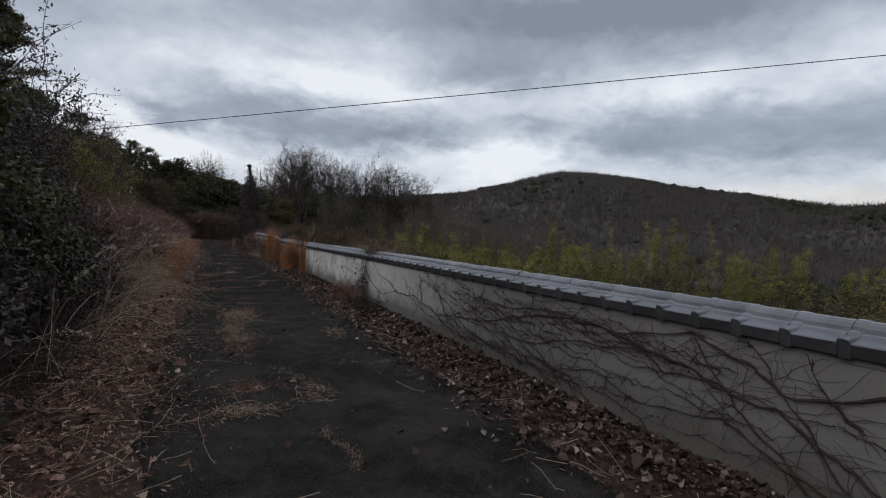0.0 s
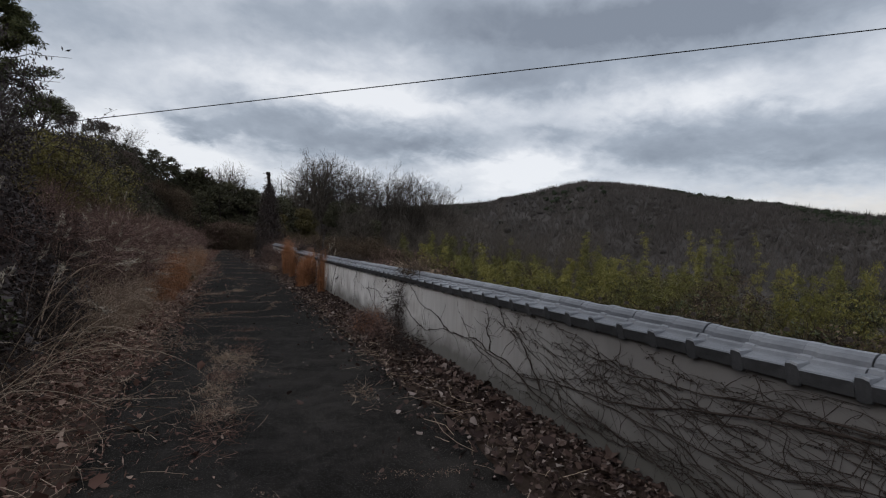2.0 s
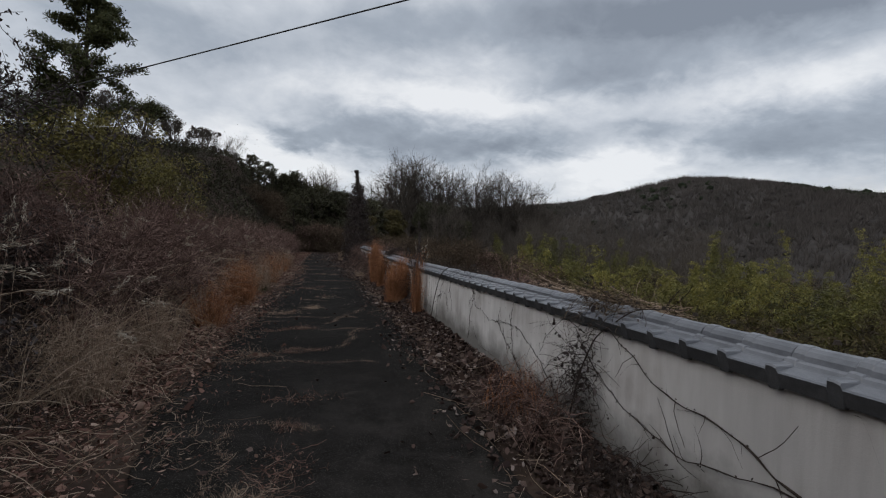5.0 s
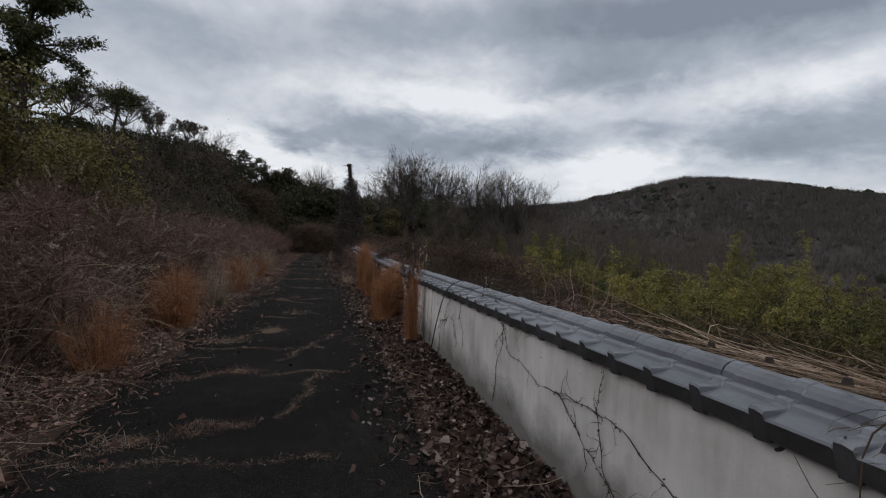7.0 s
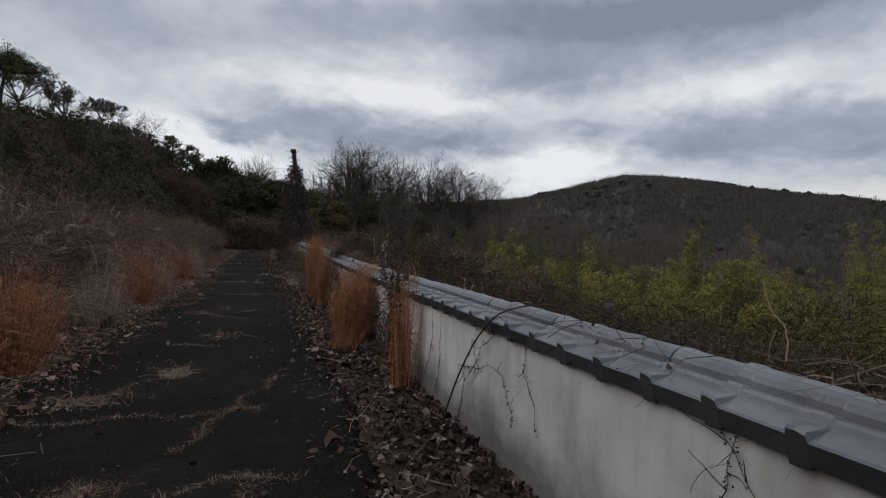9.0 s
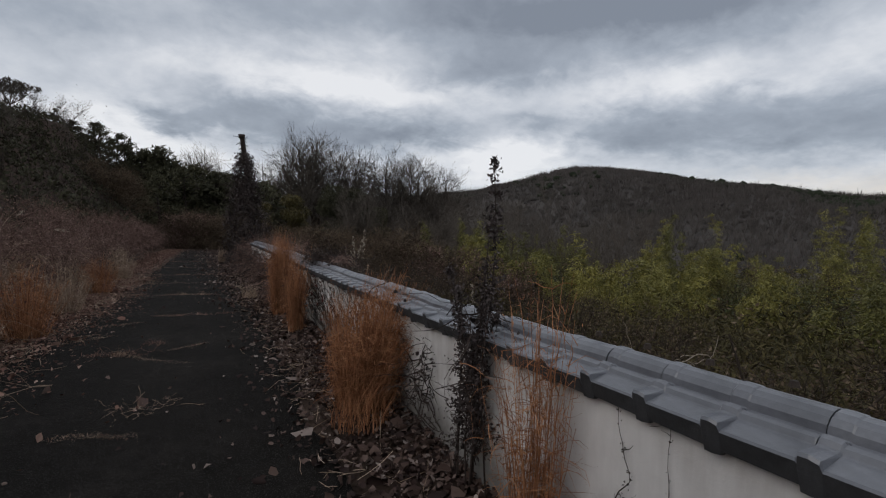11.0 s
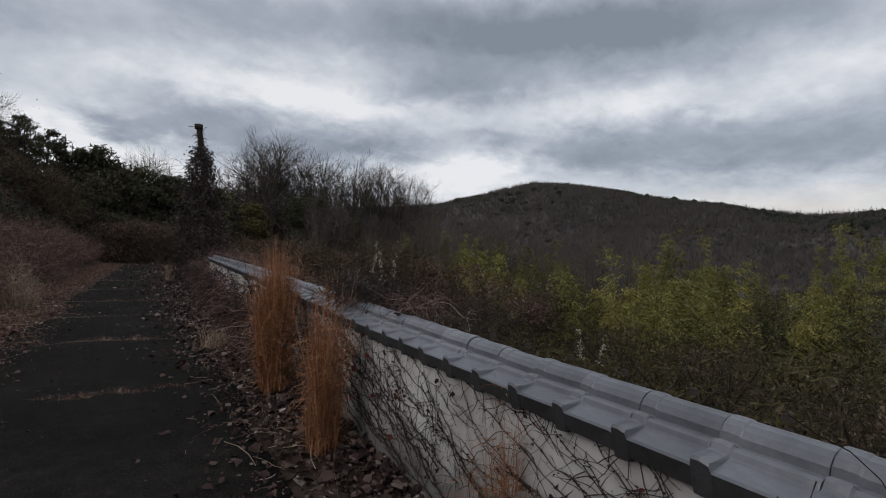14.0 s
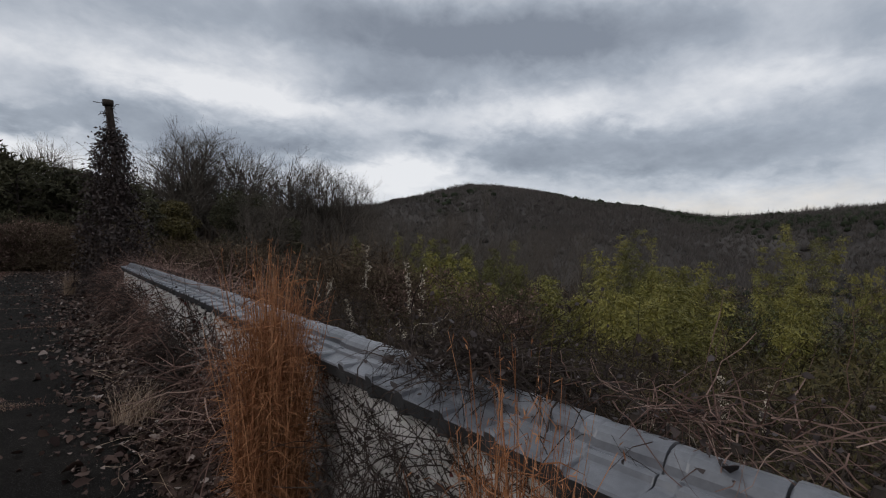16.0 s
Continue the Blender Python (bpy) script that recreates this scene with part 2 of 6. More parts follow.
def asphalt():
    m = bpy.data.materials.new("old_asphalt")
    m.use_nodes = True
    t = m.node_tree
    bsdf = t.nodes["Principled BSDF"]
    vec = t.nodes.new("ShaderNodeTexCoord").outputs["Object"]
    big = noise_node(t, vec, 0.7, 5, 0.6).outputs[0]
    mid = noise_node(t, vec, 6, 5, 0.65).outputs[0]
    fine = noise_node(t, vec, 160, 3, 0.7).outputs[0]
    f = math_node(t, "ADD", math_node(t, "MULTIPLY", big, 0.55), math_node(t, "MULTIPLY", mid, 0.45))
    f = math_node(t, "MULTIPLY_ADD", f, 3.0, -1.0, clamp=True)
    col = ramp(t, f, [(0, (0.008, 0.0069, 0.0061)), (0.5, (0.0145, 0.0125, 0.0110)), (0.85, (0.027, 0.0237, 0.0207)), (1, (0.05, 0.043, 0.0375))])
    vor = t.nodes.new("ShaderNodeTexVoronoi")
    vor.inputs["Scale"].default_value = 85
    t.links.new(vec, vor.inputs["Vector"])
    speck = math_node(t, "MULTIPLY", math_node(t, "LESS_THAN", vor.outputs["Distance"], 0.34), math_node(t, "GREATER_THAN", fine, 0.5))
    col = mix(t, math_node(t, "MULTIPLY", speck, 0.42), col, (0.17, 0.16, 0.15))
    sy = t.nodes.new("ShaderNodeSeparateXYZ")
    t.links.new(vec, sy.inputs[0])
    # lane colour is paler at low y and darkens further along
    near_part = math_node(t, "MULTIPLY", math_node(t, "SUBTRACT", 10.5, sy.outputs[1]), 0.22, clamp=True)
    worn = math_node(t, "MULTIPLY_ADD", noise_node(t, vec, 1.6, 6, 0.7, 0.4).outputs[0], 4.0, -1.7, clamp=True)
    col = mix(t, math_node(t, "MULTIPLY", math_node(t, "MULTIPLY", near_part, worn), 0.55), col, (0.062, 0.055, 0.050))
    grit = math_node(t, "MULTIPLY_ADD", noise_node(t, vec, 2.6, 6, 0.75, 0.6).outputs[0], 7.0, -4.1, clamp=True)
    col = mix(t, math_node(t, "MULTIPLY", grit, math_node(t, "MULTIPLY_ADD", near_part, 0.26, 0.10)), col, (0.085, 0.078, 0.072))
    col = mix(t, math_node(t, "MULTIPLY_ADD", near_part, -0.35, 0.35), col, (0.006, 0.0055, 0.005))
    t.links.new(col, bsdf.inputs["Base Color"])
    bsdf.inputs["Roughness"].default_value = 0.95
    bsdf.inputs["Specular IOR Level"].default_value = 0.07
    bp = t.nodes.new("ShaderNodeBump")
    bp.inputs["Strength"].default_value = 0.7
    bp.inputs["Distance"].default_value = 0.006
    t.links.new(math_node(t, "ADD", fine, vor.outputs["Distance"]), bp.inputs["Height"])
    t.links.new(bp.outputs[0], bsdf.inputs["Normal"])
    return m


def plaster():
    m = bpy.data.materials.new("weathered_white_plaster")
    m.use_nodes = True
    t = m.node_tree
    bsdf = t.nodes["Principled BSDF"]
    vec = t.nodes.new("ShaderNodeTexCoord").outputs["Object"]
    big = noise_node(t, vec, 1.3, 6, 0.6).outputs[0]
    mp = t.nodes.new("ShaderNodeMapping")
    mp.inputs["Scale"].default_value = (1, 5.0, 0.7)
    t.links.new(vec, mp.inputs[0])
    streak = noise_node(t, mp.outputs[0], 2.2, 5, 0.6).outputs[0]
    fine = noise_node(t, vec, 90, 5, 0.7).outputs[0]
    f = math_node(t, "ADD", math_node(t, "MULTIPLY", big, 0.7), math_node(t, "MULTIPLY", streak, 0.3))
    f = math_node(t, "MULTIPLY_ADD", f, 3.0, -1.0, clamp=True)
    col = ramp(t, f, [(0, (0.40, 0.375, 0.36)), (0.5, (0.60, 0.585, 0.575)), (1, (0.74, 0.725, 0.715))])
    s = t.nodes.new("ShaderNodeSeparateXYZ")
    t.links.new(vec, s.inputs[0])
    # plaster gets darker towards the low-y end, unevenly by noise
    near_dark = math_node(t, "SUBTRACT", math_node(t, "MULTIPLY_ADD", big, 1.2, 0.75), math_node(t, "MULTIPLY", s.outputs[1], 0.22), clamp=True)
    col = mix(t, math_node(t, "MULTIPLY", near_dark, 0.9), col, (0.14, 0.131, 0.127))
    foot = math_node(t, "MULTIPLY", math_node(t, "SUBTRACT", math_node(t, "MULTIPLY_ADD", mid_noise(t, vec), 0.55, 0.24), s.outputs[2]), 3.5, clamp=True)
    col = mix(t, math_node(t, "MULTIPLY", foot, 0.8), col, (0.105, 0.10, 0.09))
    t.links.new(col, bsdf.inputs["Base Color"])
    bsdf.inputs["Roughness"].default_value = 0.92
    bsdf.inputs["Specular IOR Level"].default_value = 0.2
    bp = t.nodes.new("ShaderNodeBump")
    bp.inputs["Strength"].default_value = 0.35
    bp.inputs["Distance"].default_value = 0.004
    t.links.new(fine, bp.inputs["Height"])
    t.links.new(bp.outputs[0], bsdf.inputs["Normal"])
    return m


def mid_noise(t, vec):
    return noise_node(t, vec, 2.5, 5, 0.65).outputs[0]


M_ASPHALT = asphalt()
M_PLASTER = plaster()

# mesh helpers
RNG = np.random.default_rng(7)


def mesh_np(name, verts, faces, mat, smooth=False):
    """One mesh from arrays; faces is (n, 3) or (n, 4)."""
    verts = np.asarray(verts, dtype=np.float32).reshape(-1, 3)
    faces = np.asarray(faces, dtype=np.int32)
    k = faces.shape[1]
    me = bpy.data.meshes.new(name)
    me.vertices.add(len(verts))
    me.vertices.foreach_set("co", verts.ravel())
    me.loops.add(faces.size)
    me.loops.foreach_set("vertex_index", faces.ravel())
    me.polygons.add(len(faces))
    me.polygons.foreach_set("loop_start", np.arange(0, faces.size, k, dtype=np.int32))
    me.polygons.foreach_set("loop_total", np.full(len(faces), k, dtype=np.int32))
    me.update(calc_edges=True)
    if smooth:
        me.polygons.foreach_set("use_smooth", np.ones(len(faces), dtype=bool))
    me.materials.append(mat)
    return me


def thing(name, at=(0, 0, 0), label="", category="", group="", kind=""):
    e = new(name)
    e.empty_display_size = 0.1
    e.location = at
    return tagged(e, label, category, group, kind)


MASSES = {"stems": "stalk_mass", "twigs": "twig_mass", "limbs": "branch_mass", "culms": "culm_mass", "plumes": "plume_mass", "bracts": "bract_mass", "vines": "vine_mass"}


def part(name, me, parent, label="", kind=""):
    if name in MASSES:
        name, kind = MASSES[name], "stuff"
    ob = new(name, me)
    ob.parent = parent
    return tagged(ob, label, kind=kind)


def unit(v):
    return v / np.maximum(np.linalg.norm(v, axis=-1, keepdims=True), 1e-9)


def leaves(centres, length, width, rng, direction=None, spread=1.0, droop=0.0, fold=0.15):
    """Kite-shaped leaves, one quad each, with a slight fold."""
    n = len(centres)
    d = rng.normal(size=(n, 3)) * spread
    if direction is not None:
        d = d + direction
    d[:, 2] -= droop
    d = unit(d)
    w = unit(np.cross(d, rng.normal(size=(n, 3))))
    up = np.cross(d, w)
    ln = (length * rng.uniform(0.6, 1.25, n))[:, None]
    wd = (width * rng.uniform(0.6, 1.25, n))[:, None]
    a = centres - d * ln * 0.5
    b = centres + w * wd * 0.5 + up * wd * fold
    c = centres + d * ln * 0.5
    e = centres - w * wd * 0.5 + up * wd * fold
    v = np.stack([a, b, c, e], axis=1).reshape(-1, 3)
    return v, np.arange(4 * n).reshape(n, 4)


def curled(centres, size, rng, flat=0.35):
    """Dead leaves: irregular six-cornered blades of two quads, bent along the midrib."""
    n = len(centres)
    d = rng.normal(size=(n, 3))
    d[:, 2] *= flat
    d = unit(d)
    w = rng.normal(size=(n, 3))
    w[:, 2] *= flat * 1.6
    w = unit(np.cross(np.cross(d, w), d))
    up = np.cross(d, w)
    s = (size * rng.lognormal(-0.25, 0.45, n))[:, None]
    curl = rng.uniform(-0.1, 0.55, (n, 1)) * s
    pts = []
    for a, b in ((-0.5, 0.0), (-0.2, 0.36), (0.22, 0.30), (0.55, 0.0), (0.2, -0.32), (-0.22, -0.34)):
        j = rng.uniform(0.55, 1.3, (n, 1))
        pts.append(centres + d * s * a * j + w * s * b * j + up * curl * (abs(b) * 2.2) * rng.uniform(0.4, 1.4, (n, 1)))
    v = np.stack(pts, axis=1).reshape(-1, 3)
    i = np.arange(n)[:, None] * 6
    f = np.concatenate([i + np.array([[0, 1, 2, 3]]), i + np.array([[0, 3, 4, 5]])], axis=0)
    return v, f


def blades(base, height, width, lean, rng, seg=4, curve=0.5):
    """Grass blades as tapered bent strips. base (n,3), height (n,), lean (n,2) sideways reach of the tip."""
    n = len(base)
    t = np.linspace(0, 1, seg + 1)
    bend = t ** (1 + curve * 2)
    side = unit(np.concatenate([rng.normal(size=(n, 2)), np.zeros((n, 1))], axis=1))
    reach = np.linalg.norm(lean, axis=1)
    p = np.zeros((n, seg + 1, 3))
    p[:, :, 0] = base[:, None, 0] + lean[:, None, 0] * bend
    p[:, :, 1] = base[:, None, 1] + lean[:, None, 1] * bend
    drop = np.clip(reach / np.maximum(height, 0.01) - 0.5, 0, 1.2)
    p[:, :, 2] = base[:, None, 2] + height[:, None] * (t - drop[:, None] * 0.5 * t ** 3)
    w = (width * (1 - t * 0.92))[None, :, None] * side[:, None, :] * 0.5
    v = np.stack([p - w, p + w], axis=2).reshape(n, -1, 3)
    q = np.array([[2 * i, 2 * i + 1, 2 * i + 3, 2 * i + 2] for i in range(seg)])
    f = (q[None] + (np.arange(n) * 2 * (seg + 1))[:, None, None]).reshape(-1, 4)
    return v.reshape(-1, 3), f


def tubes(polys, radii, sides=3):
    """Tapered tubes along polylines (n, k, 3) with radii (n, k)."""
    polys = np.asarray(polys, dtype=float)
    radii = np.asarray(radii, dtype=float)
    n, k, _ = polys.shape
    tan = unit(np.gradient(polys, axis=1))
    ref = np.where(np.abs(tan[:, :1, 2:3]) > 0.9, np.array([1.0, 0, 0]), np.array([0, 0, 1.0]))
    u = unit(np.cross(tan, np.broadcast_to(ref, tan.shape)))
    w = np.cross(tan, u)
    ang = np.arange(sides) * 2 * math.pi / sides
    ring = polys[:, :, None] + radii[:, :, None, None] * (u[:, :, None] * np.cos(ang)[None, None, :, None] + w[:, :, None] * np.sin(ang)[None, None, :, None])
    v = ring.reshape(-1, 3)
    idx = np.arange(n * k * sides).reshape(n, k, sides)
    a = idx[:, :-1]
    b = idx[:, 1:]
    f = np.stack([a, np.roll(a, -1, axis=2), np.roll(b, -1, axis=2), b], axis=-1).reshape(-1, 4)
    return v, f


def strands(polys, radii):
    """Fine twigs as narrow twisted ribbons along polylines (n, k, 3)."""
    polys = np.asarray(polys, dtype=float)
    radii = np.asarray(radii, dtype=float)
    n, k, _ = polys.shape
    tan = unit(np.gradient(polys, axis=1))
    side = unit(np.cross(tan, RNG.normal(size=(n, 1, 3)) + np.zeros_like(tan))) * radii[:, :, None] * 1.15
    v = np.stack([polys - side, polys + side], axis=2).reshape(-1, 3)
    idx = np.arange(n * k * 2).reshape(n, k, 2)
    f = np.stack([idx[:, :-1, 0], idx[:, :-1, 1], idx[:, 1:, 1], idx[:, 1:, 0]], axis=-1).reshape(-1, 4)
    return v, f


def joined(pieces):
    vs, fs, o = [], [], 0
    for v, f in pieces:
        vs.append(v)
        fs.append(f + o)
        o += len(v)
    return np.concatenate(vs), np.concatenate(fs)


def smooth(a, b, x):
    t = np.clip((x - a) / (b - a), 0, 1)
    return t * t * (3 - 2 * t)


def wobble(x, y, s, seed=0):
    """Cheap smooth 2D noise made of sines, about -1 to 1."""
    r = np.random.default_rng(100 + seed)
    out = 0
    for i in range(6):
        a, ph, f = r.uniform(0, 6.28), r.uniform(0, 6.28), r.uniform(0.6, 1.9)
        out = out + np.sin((x * math.cos(a) + y * math.sin(a)) * f / s + ph)
    return out / 3.2


EL_AZ = [-180, -90, -40, -10, 5, 15, 23, 30, 33, 37, 41, 45, 49, 53, 58, 63, 68, 73, 78, 84, 92, 110, 140, 180]
EL_DEG = [4, 6, 8, 6, 4, 4.2, 4.7, 5.3, 6.0, 7.1, 7.9, 7.8, 7.2, 6.5, 5.7, 4.9, 4.3, 4.2, 4.8, 5.1, 5, 5, 4, 4]


def ground_z(x, y):
    x, y = np.asarray(x, float), np.asarray(y, float)
    z = np.zeros(np.broadcast(x, y).shape)
    # left bank and hillside
    bank_h = 2.7 - 1.3 * smooth(9, 17, y)
    foot = -4.7 + 0.25 * wobble(x * 0, y, 3.0, 1)
    z = z + bank_h * smooth(0, 2.2, foot - x)
    z = z + np.minimum(np.clip(-6.5 - x, 0, None) * (0.22 + 0.016 * np.clip(y - 20, 0, 15) + 0.032 * np.clip(y - 35, 0, 40)), 1.9 + 0.098 * np.clip(y, 0, 110) + 0.035 * np.clip(y - 30, 0, 60))
    # the far end of the road
    z = z + 0.05 * np.clip(y - 56, 0, 40) * smooth(2, -6, x)
    # slope to the valley
    d = np.clip(x - 0.55, 0, None)
    z = z - 0.55 * smooth(0, 1.0, d) - 0.17 * np.clip(d - 1, 0, 22) - 0.20 * np.clip(d - 23, 0, 60)
    z = z + 0.12 * wobble(x, y, 1.2, 2) * smooth(0.5, 2.5, d) + 0.2 * wobble(x, y, 2.0, 3) * smooth(0, 2, -5 - x)
    # leaf pile against the wall
    z = z + 0.10 * smooth(-0.45, 0.0, x) * (x < 0.3)
    r = np.hypot(x, y - 10)
    a = np.degrees(np.arctan2(x, y - 10))
    ridge = 500 * np.tan(np.radians(np.interp(a, EL_AZ, EL_DEG))) - 5
    ravine = 10 * wobble(a * 3.0, r * 0.12, 6.0, 5) + 4 * wobble(x, y, 25, 6)
    near = np.interp(a, [-60, 5, 26, 36, 60], [110, 70, 75, 100, 110])
    f = smooth(near, 500, r) ** 0.9
    far = -16 + (ridge + 16) * f + ravine * f * (1 - 0.93 * smooth(300, 470, r)) - 0.03 * np.clip(r - 510, 0, None)
    w = smooth(near * 0.65, near * 1.25, r)
    return z * (1 - w) + far * w


def axis(lo, hi, step, grow, cap, end):
    mid = list(np.arange(lo, hi, step))
    out, s, p = [], step, hi
    while p < end:
        out.append(p)
        s = min(s * grow, cap if p < 620 else 400)
        p += s
    neg, s, p = [], step, lo
    while p > -end:
        s = min(s * grow, cap if p > -300 else 400)
        p -= s
        neg.append(p)
    return np.array(neg[::-1] + mid + out)


gx = axis(-9, 5, 0.25, 1.09, 15, 2600)
gy = axis(-8, 34, 0.4, 1.09, 15, 2600)
GX, GY = np.meshgrid(gx, gy, indexing="ij")
GZ = ground_z(GX, GY)
under = (GX > -3.5) & (GX < -0.55) & (GY < 53)
GZ = np.where(under, -0.04, GZ) - 0.012
gv = np.stack([GX, GY, GZ], axis=-1).reshape(-1, 3)
gi = np.arange(GX.size).reshape(GX.shape)
gf = np.stack([gi[:-1, :-1], gi[1:, :-1], gi[1:, 1:], gi[:-1, 1:]], axis=-1).reshape(-1, 4)
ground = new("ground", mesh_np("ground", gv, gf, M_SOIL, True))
tagged(ground, "dark leaf-littered soil sloping down to a wooded valley and up to hills", "ground", kind="structure")


# the road: an asphalt slab with a ragged edge
def build_road():
    ys = np.arange(-8, 54, 0.16)
    rows = []
    for y in ys:
        l = -3.42 - 0.65 * math.exp(-((y - 19.5) / 3.4) ** 2) + 0.14 * wobble(0.0, y, 0.5, 11) + 0.05 * wobble(0.0, y, 0.13, 12)
        r = -0.66 + 0.09 * wobble(0.0, y, 0.5, 13) + 0.02 * wobble(0.0, y, 0.13, 14)
        xs = np.linspace(l, r, 18)
        top = 0.006 * wobble(xs, y * 3, 1.0, 15) 
        edge = [(l - 0.02, y, -0.05)]
        rows.append(edge + [(x, y, z) for x, z in zip(xs, top)] + [(r + 0.02, y, -0.05)])
    v = np.array(rows)
    i = np.arange(v.shape[0] * v.shape[1]).reshape(v.shape[:2])
    f = np.stack([i[:-1, :-1], i[:-1, 1:], i[1:, 1:], i[1:, :-1]], axis=-1).reshape(-1, 4)
    ob = new("road", mesh_np("road", v, f, M_ASPHALT, True))
    tagged(ob, "narrow worn dark asphalt lane with cracks and weeds", "road", kind="structure")


build_road()

# the garden wall with its tile coping
WALL_Y0, WALL_Y1, PITCH = -6.0, 33.0, 0.284
EDGE_Z = 1.07


def cap_drop(y):
    """The coping dips a little along its length."""
    return np.interp(y, [-6, 0, 4, 8, 10, 14, 17, 19, 24, 33], [0.04, 0.035, 0.025, 0.0, -0.015, -0.045, -0.05, -0.035, 0.03, 0.05])


def build_wall():
    ys = np.arange(WALL_Y0, WALL_Y1 + 0.1, 0.5)
    rows = [[(0.07, y, -0.5), (0.07, y, 0.3), (0.07, y, 1.03 + cap_drop(y)), (0.385, y, 1.03 + cap_drop(y)), (0.385, y, 0.3), (0.385, y, -1.2)] for y in ys]
    v = np.array(rows)
    i = np.arange(v.shape[0] * v.shape[1]).reshape(v.shape[:2])
    f = np.stack([i[:-1, :-1], i[1:, :-1], i[1:, 1:], i[:-1, 1:]], axis=-1).reshape(-1, 4)
    k = v.shape[1]
    n = v.shape[0]
    me = bpy.data.meshes.new("wall_east")
    ends = [[j for j in range(k)][::-1], [(n - 1) * k + j for j in range(k)]]
    me.from_pydata([tuple(p) for p in v.reshape(-1, 3)], [], [tuple(q) for q in f] + ends)
    me.materials.append(M_PLASTER)
    ob = new("wall_east", me)
    return tagged(ob, "low off-white plastered garden wall, stained and overgrown with bare creeper", "wall", kind="structure")


wall = build_wall()


def tile_mesh():
    """One coping tile: front drop, flat pan, two rolls and the ridge, with a raised lip along one joint."""
    prof = [(0.05, -0.084), (0.026, -0.080), (0.0, -0.008), (0.007, 0.0), (0.092, 0.016), (0.100, 0.020), (0.110, 0.036), (0.128, 0.043), (0.144, 0.036), (0.152, 0.038)]
    for k in range(9):
        a = math.pi * (1 - k / 8)
        prof.append((0.2275 + 0.072 * math.cos(a), 0.040 + 0.064 * math.sin(a)))
    prof += [(0.303, 0.038), (0.311, 0.036), (0.327, 0.043), (0.345, 0.036), (0.355, 0.020), (0.363, 0.016), (0.448, 0.0), (0.455, -0.008), (0.429, -0.080), (0.405, -0.084)]
    L = PITCH
    # stations along the tile: y, lift on the pan, scale of the ridge
    st = [(0.0, -0.004), (0.005, 0.0), (L - 0.066, -0.003), (L - 0.060, 0.019), (L - 0.034, 0.027), (L - 0.008, 0.025), (L - 0.003, -0.014)]
    rows = []
    for y, lift in st:
        row = []
        for x, z in prof:
            pan = 1.0 if 0.004 < x < 0.09 or 0.37 < x < 0.45 else (0.35 if x <= 0.15 or x >= 0.31 else 0.16)
            if x <= 0.0001 or x >= 0.4549 or z <= -0.07:
                pan = 0.9 if z > -0.02 else -0.5
            row.append((x - (0.25 * lift if x < 0.1 else 0), y, z + lift * pan))
        rows.append(row)
    v = np.array(rows)
    n, k, _ = v.shape
    i = np.arange(n * k).reshape(n, k)
    f = [tuple(q) for q in np.stack([i[:-1, :-1], i[1:, :-1], i[1:, 1:], i[:-1, 1:]], axis=-1).reshape(-1, 4)[:, ::-1]]
    f.append(tuple(range(k)))
    f.append(tuple((n - 1) * k + j for j in range(k))[::-1])
    me = bpy.data.meshes.new("coping_tile")
    me.from_pydata([tuple(p) for p in v.reshape(-1, 3)], [], f)
    me.materials.append(M_TILE)
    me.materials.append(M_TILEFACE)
    # front and back drop faces get a darker, rougher grey than the pans
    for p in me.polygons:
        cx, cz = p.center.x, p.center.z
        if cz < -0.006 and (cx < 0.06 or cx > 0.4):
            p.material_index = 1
    return me


def knob_mesh():
    bm = bmesh.new()
    bmesh.ops.create_cone(bm, segments=8, cap_ends=True, radius1=0.018, radius2=0.012, depth=0.02)
    me = bpy.data.meshes.new("tile_nail")
    bm.to_mesh(me)
    me.materials.append(M_DARKBARK)
    return me


